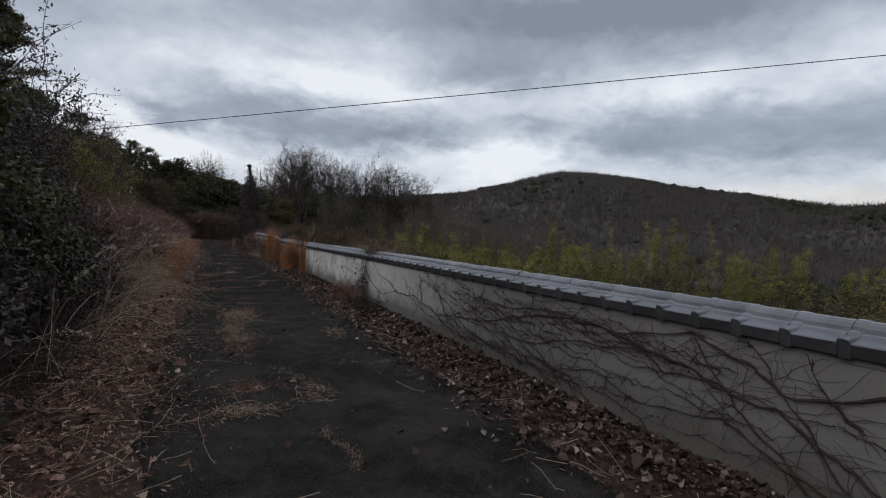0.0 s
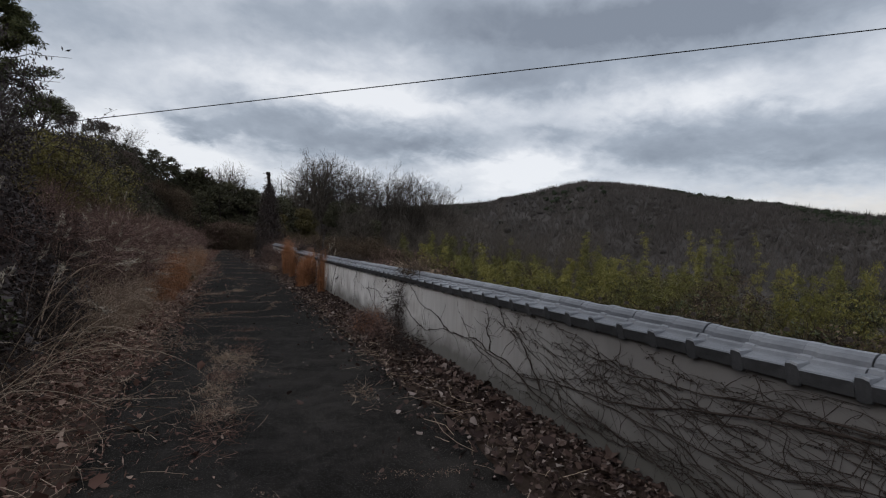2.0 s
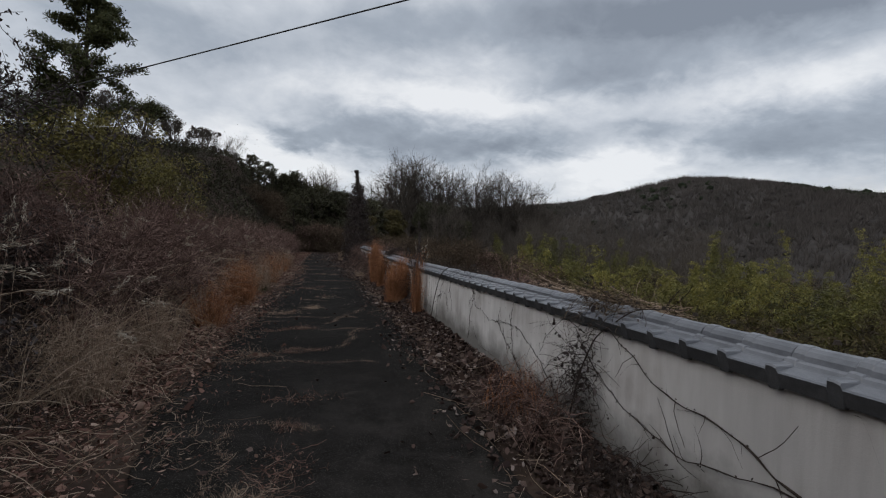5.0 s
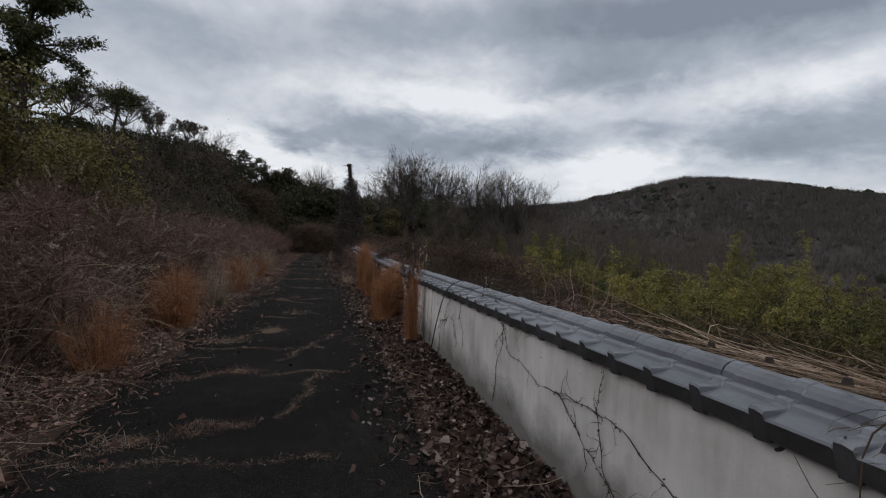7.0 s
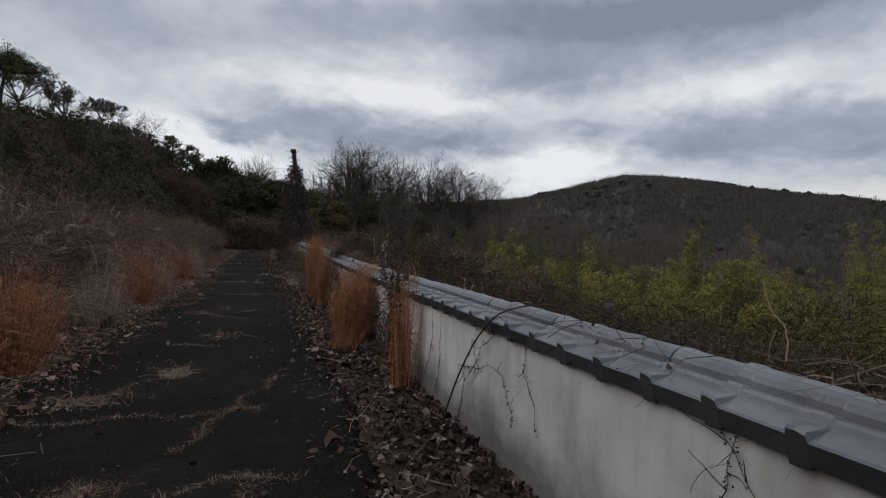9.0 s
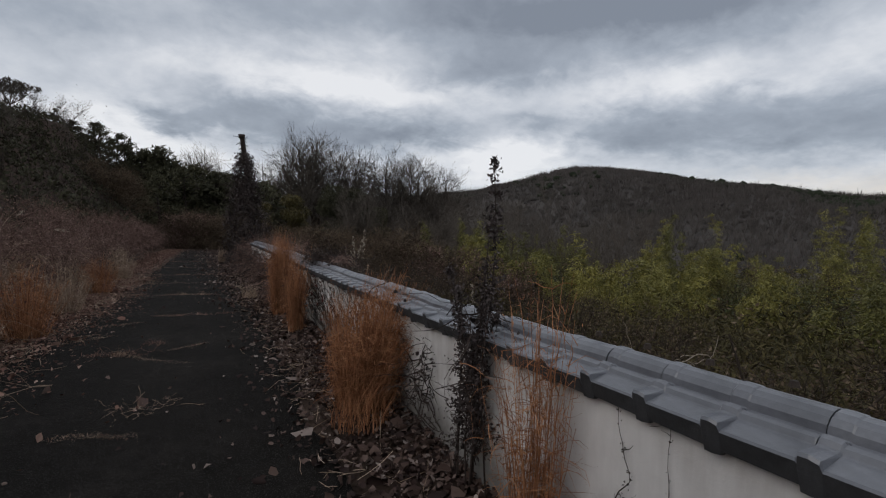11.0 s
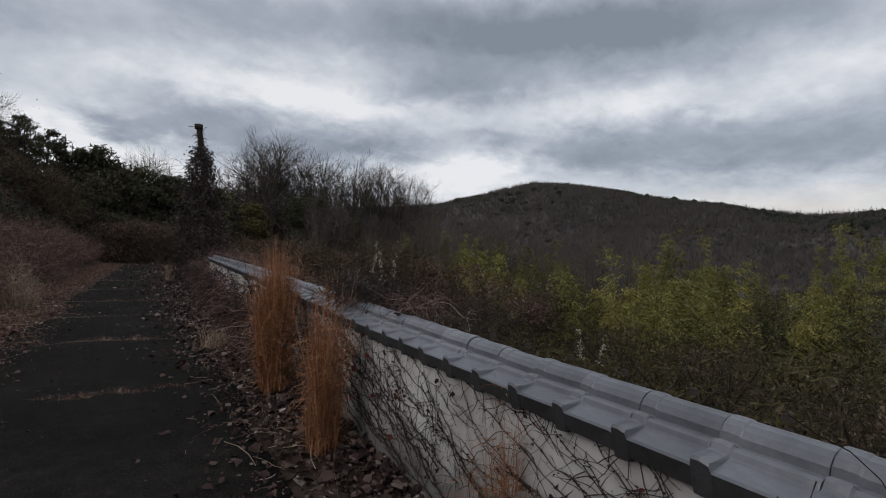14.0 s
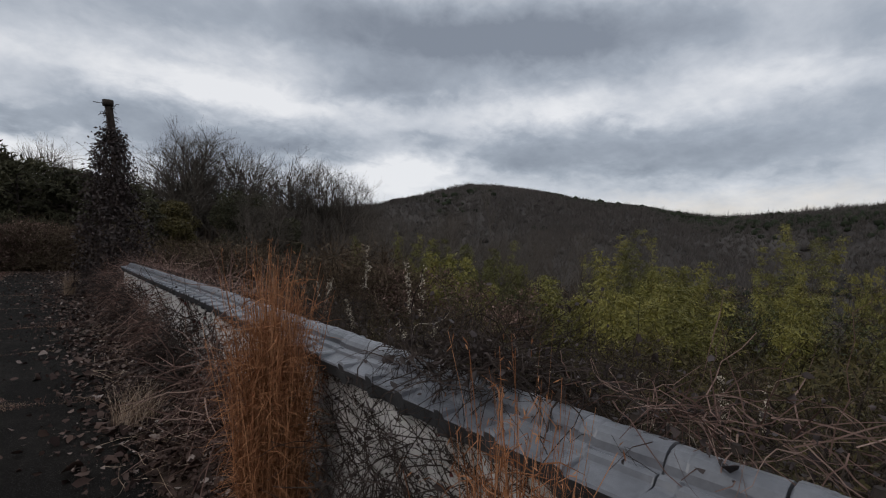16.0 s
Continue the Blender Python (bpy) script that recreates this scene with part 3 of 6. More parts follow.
# vegetation makers
def tuft(label, at, n, height, spread, width, mat, seed, lean=0.25, plumes=0, name="grass_tuft", category="grass", group="dry grass tufts", bend=(0, 0), curve=0.5):
    rng = np.random.default_rng(seed)
    t = thing(name, at, label, category, group)
    a = rng.uniform(0, 6.283, n)
    r = spread * np.sqrt(rng.uniform(0, 1, n))
    base = np.stack([np.cos(a) * r, np.sin(a) * r, np.full(n, -0.02)], axis=1)
    h = height * (1 - 0.85 * rng.beta(1.2, 1.7, n)) * (1 - 0.2 * r / spread)
    out = np.stack([np.cos(a), np.sin(a)], axis=1) * (r / spread * lean * height * 0.6)[:, None] + rng.normal(size=(n, 2)) * lean * height * 0.35
    if lean > 0.45:
        ang = rng.uniform(0, 6.283, n)
        out = np.stack([np.cos(ang) + 0.35, np.sin(ang)], axis=1) * (lean * height * rng.uniform(0.4, 1.1, n))[:, None]
    out = out + np.array(bend)[None] * (h / height)[:, None]
    v, f = blades(base, h, width, out, rng, 5, curve)
    part("stems", mesh_np("stems", v, f, mat), t)
    if n >= 200 and height > 0.7:
        m = n * 5
        k, u = rng.integers(0, n, m), rng.uniform(0.3, 1.0, m)
        c = base[k] + np.concatenate([out[k] * (u ** (1 + curve * 2))[:, None], (h[k] * u)[:, None]], axis=1) + rng.normal(size=(m, 3)) * 0.012
        v, f = leaves(c, 0.05, 0.005, rng, np.array([0, 0, 1.0]), 0.55)
        part("bracts", mesh_np("bracts", v, f, mat), t, kind="stuff")
    if plumes:
        k = rng.choice(n, plumes, replace=False)
        tips = base[k].copy()
        tips[:, :2] += out[k]
        drop = np.clip(np.linalg.norm(out[k], axis=1) / h[k] - 0.5, 0, 1.2)
        tips[:, 2] += h[k] * (1 - drop * 0.5)
        d = unit(np.concatenate([out[k], h[k][:, None] * 0.3], axis=1))
        c = np.repeat(tips, 40, axis=0) + np.repeat(d, 40, axis=0) * rng.uniform(-0.12, 0.08, (plumes * 40, 1)) + rng.normal(size=(plumes * 40, 3)) * 0.012
        v, f = leaves(c, 0.05, 0.008, rng, np.repeat(d, 40, axis=0) * 1.5, 1.0)
        part("plumes", mesh_np("plumes", v, f, M_PLUME), t, "fluffy pale seed head")
    return t


def twig_lines(rng, bases, dirs, length, k=4, bendy=0.35, gravity=0.0):
    """Wandering polylines from bases along dirs."""
    n = len(bases)
    p = np.zeros((n, k, 3))
    p[:, 0] = bases
    d = unit(np.asarray(dirs, float))
    step = np.broadcast_to(np.asarray(length, float), (n,))[:, None] / (k - 1)
    for i in range(1, k):
        d = unit(d + rng.normal(size=(n, 3)) * bendy + np.array([0, 0, -gravity]))
        p[:, i] = p[:, i - 1] + d * step
    return p


def branch_set(rng, height, levels, spread=0.6, bare_base=0.25, radius=0.12, upward=0.35, droop=0.0, stems=1, length=0.62):
    """Trunk, limbs and twigs of a tree as lists of (polylines, radii) for each level, and the tips."""
    out = []
    base = np.stack([rng.normal(size=stems) * 0.12 * (stems > 1), rng.normal(size=stems) * 0.12 * (stems > 1), np.full(stems, -0.2)], axis=1)
    d = np.stack([rng.normal(size=stems) * 0.25 * (1 if stems > 1 else 0.2), rng.normal(size=stems) * 0.25 * (1 if stems > 1 else 0.2), np.ones(stems)], axis=1)
    p = twig_lines(rng, base, d, height * rng.uniform(0.8, 1.0, stems), 7, 0.09)
    r = np.linspace(1, 0.15, 7)[None] * radius * np.ones((stems, 1))
    out.append((p, r))
    ln = height * length
    for lv, kids in enumerate(levels):
        n, k, _ = p.shape
        par = np.repeat(np.arange(n), kids)
        lo = bare_base if lv == 0 else 0.15
        t = rng.uniform(lo, 0.98, len(par)) * (k - 1)
        i = np.minimum(t.astype(int), k - 2)
        fr = (t - i)[:, None]
        b = p[par, i] * (1 - fr) + p[par, i + 1] * fr
        tang = unit(p[par, i + 1] - p[par, i])
        side = unit(np.cross(tang, rng.normal(size=tang.shape)))
        d = tang * (1 - spread) + side * spread + np.array([0, 0, upward - droop * lv])
        rel = 1 - 0.55 * (t / (k - 1))
        length_i = ln * rel * rng.uniform(0.55, 1.0, len(par))
        rb = (r[par, i] * 0.55)
        kk = 5 if lv == 0 else 4
        p = twig_lines(rng, b, d, length_i, kk, 0.16 + 0.05 * lv)
        r = rb[:, None] * np.linspace(1, 0.22, kk)[None]
        r = np.maximum(r, 0.0035 * height / 8 if height < 14 else 0.0065 * height / 8)
        out.append((p, r))
        ln *= 0.48
    return out


def bare_tree(name, label, at, height, seed, levels=(16, 9, 6), mat=None, category="tree", group="bare trees", **kw):
    rng = np.random.default_rng(seed)
    t = thing(name, at, label, category, group)
    sets = branch_set(rng, height, levels, **kw)
    part("trunk", mesh_np("trunk", *tubes(*sets[0], sides=7), mat or M_BARK), t)
    part("limbs", mesh_np("limbs", *tubes(*sets[1], sides=4), mat or M_BARK), t)
    part("twigs", mesh_np("twigs", *joined([strands(*s) for s in sets[2:]]), mat or M_BARK), t, kind="stuff")
    return t


def broomsedge(label, at, n, height, spread, mat, seed, bend=(0, 0), flare=0.10, wid=0.0022):
    """Upright wispy clump: wavering stems of many heights, curling side blades and fluffy bracts."""
    rng = np.random.default_rng(seed)
    t = thing("broomsedge", at, label, "grass", "broomsedge clumps")
    ang = rng.uniform(0, 6.283, n)
    rad = spread * rng.uniform(0, 1, n) ** 0.75
    base = np.stack([np.cos(ang) * rad, np.sin(ang) * rad, np.full(n, -0.03)], axis=1)
    h = height * (0.35 + 0.65 * rng.beta(2.4, 1.5, n)) * (1 - 0.35 * (rad / spread) ** 2)
    d = np.stack([np.cos(ang) * rad / spread * flare + bend[0], np.sin(ang) * rad / spread * flare + bend[1], np.ones(n)], axis=1) + rng.normal(size=(n, 3)) * np.array([0.035, 0.035, 0])
    p = twig_lines(rng, base, d, h, 8, 0.045)
    part("stems", mesh_np("stems", *strands(p, wid * np.linspace(1, 0.35, 8)[None] * np.ones((n, 1))), mat), t)
    m = n * 6
    k, i = rng.integers(0, n, m), rng.integers(1, 7, m)
    d = rng.normal(size=(m, 3)) * np.array([0.7, 0.7, 0.3]) + np.array([0, 0, 0.75])
    q = twig_lines(rng, p[k, i] + (p[k, i] - p[k, i - 1]) * rng.uniform(-0.5, 0.5, (m, 1)), d, rng.uniform(0.06, 0.26, m), 5, 0.35, 0.3)
    part("blade_mass", mesh_np("blade_mass", *strands(q, wid * 0.75 * np.array([1, 0.9, 0.7, 0.5, 0.2])[None] * np.ones((m, 1))), mat), t, kind="stuff")
    m = n * 5
    k, i = rng.integers(0, n, m), rng.integers(3, 8, m)
    c = p[k, i] + rng.normal(size=(m, 3)) * np.array([0.014, 0.014, 0.03])
    part("bracts", mesh_np("bracts", *leaves(c, 0.028, 0.004, rng, np.array([0, 0, 0.9]), 0.6), mat), t, kind="stuff")
    return t


def arching_grass(label, at, n, length, mat, seed, toward=(1.0, 0.0), spread=0.14, wid=0.0032, droop=0.28, plume=0):
    """Long thin blades that rise and then arch over, a few ending in pale plumes."""
    rng = np.random.default_rng(seed)
    t = thing("silver_grass", at, label, "grass", "silver grass clumps")
    base = rng.normal(size=(n, 3)) * np.array([spread, spread, 0.0])
    d = np.stack([toward[0] * rng.uniform(0.0, 0.9, n) + rng.normal(size=n) * 0.35, toward[1] * rng.uniform(0, 0.9, n) + rng.normal(size=n) * 0.45, np.full(n, 1.0)], axis=1)
    ln = length * rng.uniform(0.45, 1.0, n)
    p = np.zeros((n, 12, 3))
    p[:, 0] = base
    d = unit(d)
    for i in range(1, 12):
        d = unit(d + rng.normal(size=(n, 3)) * 0.03 + np.array([0, 0, -droop * (0.3 + i / 11)]) * rng.uniform(0.5, 1.2, (n, 1)))
        p[:, i] = p[:, i - 1] + d * ln[:, None] / 11
    p[:, :, 2] = np.maximum(p[:, :, 2], 0.02)
    part("stems", mesh_np("stems", *strands(p, wid * np.linspace(1, 0.3, 12)[None] * np.ones((n, 1))), mat), t)
    if plume:
        k = np.argsort(-p[:, -1, 2])[:plume]
        m = 60
        tail = p[k, -1] - p[k, -3]
        c = np.repeat(p[k, -2], m, axis=0) + np.repeat(unit(tail), m, axis=0) * rng.uniform(-0.1, 0.14, (plume * m, 1)) + rng.normal(size=(plume * m, 3)) * 0.014
        part("plumes", mesh_np("plumes", *leaves(c, 0.045, 0.006, rng, np.repeat(unit(tail), m, axis=0) * 1.5, 1.0), M_PLUME), t, "fluffy pale seed head")
    return t


def fan_tree(name, label, at, height, width, seed, stems=5, mat=None, category="tree", group="bare trees", fork=0.32, kids=(10, 8, 7)):
    """A leafless broadleaf: stems fan out from a low fork, limbs and twigs rise along them to a rounded crown."""
    rng = np.random.default_rng(seed)
    t = thing(name, at, label, category, group)
    trunk = twig_lines(rng, np.array([[0, 0, -0.3]]), np.array([[0, 0, 1.0]]), height * fork + 0.3, 4, 0.03)
    part("trunk", mesh_np("trunk", *tubes(trunk, np.linspace(0.020, 0.014, 4)[None] * height, 8), mat or M_DARKBARK), t)
    ang = np.arange(stems) * 6.283 / stems + rng.normal(size=stems) * 0.4
    out = width * 0.5 * rng.uniform(0.25, 1.0, stems)
    goal = np.stack([np.cos(ang) * out, np.sin(ang) * out, height * (1 - 0.35 * (out / (width * 0.5)) ** 2)], axis=1)
    s = np.linspace(0, 1, 8)[None, :, None]
    root = trunk[0, -1][None, None]
    p = root + (goal[:, None] - root) * np.concatenate([s ** 0.85, s ** 0.85, s], axis=2) * 0.82
    p = p + rng.normal(size=p.shape) * 0.008 * height * s
    r = np.linspace(0.011, 0.003, 8)[None] * height * np.ones((stems, 1))
    part("limbs", mesh_np("limbs", *tubes(p, r, 5), mat or M_DARKBARK), t)
    fine, ln = [], height * 0.25
    for lv, kd in enumerate(kids):
        n, k, _ = p.shape
        par = np.repeat(np.arange(n), kd)
        u = rng.uniform(0.35 if lv == 0 else 0.25, 1.0, len(par)) * (k - 1.001)
        i = u.astype(int)
        fr = (u - i)[:, None]
        b = p[par, i] * (1 - fr) + p[par, i + 1] * fr
        tang = unit(p[par, i + 1] - p[par, i])
        side = unit(np.cross(tang, rng.normal(size=tang.shape)))
        d = unit(tang * 0.62 + side * 0.72 + np.array([0, 0, 0.22]))
        length_i = ln * rng.uniform(0.55, 1.0, len(par)) * (1.1 - 0.5 * u / k)
        p = twig_lines(rng, b, d, length_i, 5, 0.07, -0.04)
        r = np.maximum(r[par, i] * 0.55, 0.0105)[:, None] * np.linspace(1, 0.45, 5)[None]
        fine.append(strands(p, r))
        ln *= 0.52
    part("twigs", mesh_np("twigs", *joined(fine), mat or M_DARKBARK), t, kind="stuff")
    return t


def clump_points(rng, n, centres, radii):
    """Points mostly near the skins of many ellipsoid clumps."""
    centres, radii = np.asarray(centres, float), np.asarray(radii, float)
    if radii.ndim == 1:
        radii = np.stack([radii, radii, radii * 0.8], axis=1)
    k = rng.choice(len(centres), n, p=(radii[:, 0] ** 2) / np.sum(radii[:, 0] ** 2))
    d = unit(rng.normal(size=(n, 3)))
    rr = rng.uniform(0.45, 1.08, n) ** 0.6
    return centres[k] + d * radii[k] * rr[:, None], d


def shrub(name, label, at, clumps, radii, n_leaf, leaf, mat, seed, twig_n=120, twig_mat=None, category="shrub", group="shrubs", width=0.45, droop=0.2, twig_len=0.5, twig_r=0.004, core=True):
    """A shrub: stems from its foot, foliage on many clumps, and thin twigs standing out of it."""
    rng = np.random.default_rng(seed)
    t = thing(name, at, label, category, group)
    clumps, radii = np.asarray(clumps, float), np.asarray(radii, float)
    foot = np.zeros_like(clumps) + rng.normal(size=clumps.shape) * 0.08
    foot[:, 2] = -0.15
    mid = (foot + clumps) / 2 + rng.normal(size=clumps.shape) * 0.1
    poly = np.stack([foot, (foot + mid) / 2, mid, (mid + clumps) / 2, clumps], axis=1)
    part("stems", mesh_np("stems", *tubes(poly, np.linspace(0.03, 0.008, 5)[None] * np.ones((len(poly), 1)), 5), twig_mat or M_DARKBARK), t)
    if n_leaf:
        p, d = clump_points(rng, n_leaf, clumps, radii)
        v, f = leaves(p, leaf, leaf * width, rng, d * 0.8, 1.0, droop)
        part("foliage", mesh_np("foliage", v, f, mat), t, kind="stuff")
    if twig_n:
        p, d = clump_points(rng, twig_n, clumps, radii)
        k = twig_lines(rng, p - d * twig_len * 0.4, d + rng.normal(size=(twig_n, 3)) * 0.5 + np.array([0, 0, 0.3]), twig_len * rng.uniform(0.5, 1.3, twig_n), 5, 0.42, 0.06)
        part("twigs", mesh_np("twigs", *strands(k, twig_r * np.array([1, 0.85, 0.65, 0.45, 0.25])[None] * np.ones((twig_n, 1))), twig_mat or M_DARKBARK), t, kind="stuff")
    return t


def gz1(x, y):
    return float(ground_z(x, y))


# overhead cable
def build_cable():
    rng = np.random.default_rng(3)
    a, b = Vector((-7.6, 12.65, 3.66)), Vector((30.0, -12.6, 8.0))
    pts = []
    for i in range(41):
        t = i / 40
        p = a.lerp(b, t)
        pts.append((p.x, p.y, p.z - 0.05 * 4 * t * (1 - t)))
    c = thing("overhead_cable", a, "thin black overhead cable sagging across the lane", "cable")
    P = np.array(pts)[None] - np.array(a)
    part("strand", mesh_np("strand", *tubes(P, np.full((1, 41), 0.009), 6), M_CABLE, True), c)
    w = thing("cable_post", (30.0, -12.6, gz1(30, -12.6)), "grey concrete post carrying the cable", "utility pole")
    hgt = 8.2 - gz1(30, -12.6)
    part("post", mesh_np("post", *tubes(np.array([[[0, 0, -0.3], [0, 0, hgt / 2], [0, 0, hgt]]]), np.array([[0.16, 0.14, 0.11]]), 12), M_CONCRETE, True), w)


build_cable()


# left bank: dark evergreen shrubs under creeper
def bank_shrubs():
    specs = [(-5.9, 1.6, 2.9, 1.5), (-6.2, 4.0, 3.0, 1.5), (-6.3, 6.6, 3.1, 1.6), (-6.5, 9.0, 3.0, 1.4), (-6.0, -1.5, 2.8, 1.6)]
    for i, (x, y, top, w) in enumerate(specs):
        rng = np.random.default_rng(40 + i)
        g = gz1(x, y)
        cl, rd = [], []
        for k in range(44):
            xx = rng.uniform(-1.3, 1.5)
            yy = rng.uniform(-w, w)
            gg = gz1(x + xx, y + yy)
            lift = rng.uniform(0.1, 1.3) if xx < 0.4 else rng.uniform(0.25, 0.9)
            cl.append((xx, yy, gg - g + lift))
            rd.append(rng.uniform(0.35, 0.62))
        shrub("evergreen_shrub", "dense dark evergreen shrub with purplish-brown leaves on the roadside bank", (x, y, g), cl, rd, 18000, 0.075, M_DARKLEAF, 60 + i, 260, M_DARKBARK, group="bank shrubs", twig_len=0.7)
    for i, (x, y, z) in enumerate([(-4.75, 3.4, 1.4), (-4.7, 4.6, 0.8), (-4.9, 2.2, 1.9), (-4.7, 1.0, 1.1)]):
        rng = np.random.default_rng(80 + i)
        cl = [(rng.uniform(-0.25, 0.2), rng.uniform(-0.6, 0.6), z + rng.uniform(-0.45, 0.4)) for k in range(9)]
        shrub("ivy_patch", "green ivy climbing over the dark shrubs", (x, y, gz1(x, y)), cl, [0.26] * 9, 2600, 0.06, M_GREENLEAF, 90 + i, 20, M_DARKBARK, group="ivy patches", width=0.8)


bank_shrubs()


def red_shrubs():
    for i, y in enumerate(np.arange(9.9, 56, 2.2)):
        rng = np.random.default_rng(120 + i)
        x = -5.1 + 0.3 * math.sin(i * 2.1) - 0.012 * y
        g = gz1(x, y)
        top = 1.9 - 0.012 * y
        cl = [(rng.uniform(-1.2, 0.8), rng.uniform(-1.2, 1.2), rng.uniform(0.3, 1.0) * top * (0.75 if k % 3 else 1)) for k in range(22)]
        cl = [(a, b, max(c, 0.15) + (gz1(x + a, y + b) - g) * 0.5) for a, b, c in cl]
        shrub("deciduous_shrub", "tangled reddish-brown leafless shrub on the bank", (x, y, g), cl, [0.42] * 22, 1700 if y < 30 else 800, 0.055, M_REDTWIG, 150 + i, (2100 if y < 20 else 1500) if y < 26 else 900, M_REDTWIG, group="leafless bank shrubs", twig_len=0.75, twig_r=0.0035 if y < 30 else 0.006)


red_shrubs()

for _x, _y, _n in ((-6.9, 14.6, 16000), (-6.6, 17.2, 14000)):
    shrub("olive_shrub", "rounded olive-green leafy shrub above the bank", (_x, _y, gz1(_x, _y)), [(0.3 * math.cos(k) * (k % 4), 0.38 * math.sin(k * 1.3) * (k % 4), 0.7 + 0.3 * (k % 5)) for k in range(22)], [0.62] * 22, _n, 0.075, M_MOSSY, 201, 150, group="olive shrubs")



# grass clumps along the lane
def roadside_grass():
    tuft("green sedge with stiff leaves among the dry grass", (-3.75, 17.3, 0.02), 70, 0.42, 0.08, 0.012, M_GREENLEAF, 298, 0.8, curve=0.7)
    L1 = "upright clump of rust-coloured dry broomsedge by the wall"
    broomsedge(L1, (-0.25, 20.7, 0.08), 1100, 1.72, 0.16, M_BROOM, 301, flare=0.0, wid=0.0026)
    broomsedge(L1, (-0.26, 18.9, 0.1), 280, 1.45, 0.12, M_BROOM, 302, flare=0.02, wid=0.0022)
    broomsedge("rust-red dry grass arching over the wall coping", (-0.24, 15.25, 0.12), 950, 1.35, 0.22, M_BROOM, 303, bend=(0.22, -0.10), flare=0.38, wid=0.0024)
    broomsedge("thin upright stems of dry broomsedge", (-0.12, 12.9, 0.12), 130, 1.5, 0.10, M_BROOM, 304)
    broomsedge("thin upright stems of dry broomsedge", (-0.06, 16.95, 0.12), 60, 1.1, 0.05, M_BROOM, 308, wid=0.0018)
    tuft("rust-coloured dry grass spreading from the wall foot", (-0.35, 14.9, 0.1), 260, 0.7, 0.25, 0.005, M_BROOM, 309, 0.5)
    tuft("low mound of pale rust-coloured grass", (-0.62, 23.4, 0.02), 260, 0.5, 0.2, 0.006, M_STRAW, 305, 0.5)
    tuft(L1, (-1.0, 38.0, 0.02), 200, 1.0, 0.15, 0.012, M_STRAW, 306, 0.2)
    tuft("rust-red dry grass among dead vines at the wall foot", (-0.15, 7.2, 0.1), 300, 0.5, 0.4, 0.006, M_BROOM, 307, 0.5)
    for i, (x, y, h, n, m) in enumerate([(-3.95, 12.0, 1.1, 260, M_BROOM), (-3.9, 14.6, 1.25, 420, M_BROOM), (-4.1, 15.4, 1.3, 300, M_BROOM), (-3.9, 17.5, 1.2, 240, M_STRAW), (-3.9, 20.0, 1.3, 320, M_BROOM), (-4.0, 22.5, 1.2, 220, M_STRAW),
                                         (-4.0, 25.5, 1.2, 220, M_BROOM), (-4.1, 29.5, 1.2, 200, M_STRAW), (-4.2, 10.0, 1.0, 220, M_STRAW), (-4.2, 8.2, 1.0, 200, M_STRAW)]):
        broomsedge("dry roadside grass clump, rust and straw coloured", (x, y, gz1(x, y)), int(n * 0.8), h, 0.24, m, 320 + i, flare=0.45, wid=0.0026 if y < 14 else 0.0034)
    for i, (x, y, h, n, lean) in enumerate([(-4.45, 6.6, 1.1, 60, 1.3), (-4.45, 8.0, 1.1, 60, 1.2), (-4.6, 9.6, 1.4, 90, 1.0), (-4.9, 13.0, 1.7, 70, 0.7), (-5.1, 15.2, 2.1, 50, 0.4), (-4.6, 16.8, 1.6, 70, 0.8)]):
        arching_grass("silver grass with long arching straw-coloured blades", (x, y, gz1(x, y) + 0.02), int(n * 0.55), h * 1.25, M_STRAW, 340 + i, plume=2)
    for i, (x, y, h) in enumerate([(-5.0, 3.6, 1.9), (-5.0, 5.4, 2.2), (-5.1, 8.4, 2.3), (-5.2, 11.2, 2.4), (-5.3, 14.2, 2.5), (-5.3, 15.6, 2.5), (-5.2, 18.8, 2.3), (-5.4, 22.5, 2.2)]):
        tuft("tall silver grass stems with fluffy seed plumes", (x, y, gz1(x, y)), 12, h, 0.25, 0.009, M_STRAW, 360 + i, 0.22, plumes=7, name="silver_grass", group="silver grass clumps")


roadside_grass()


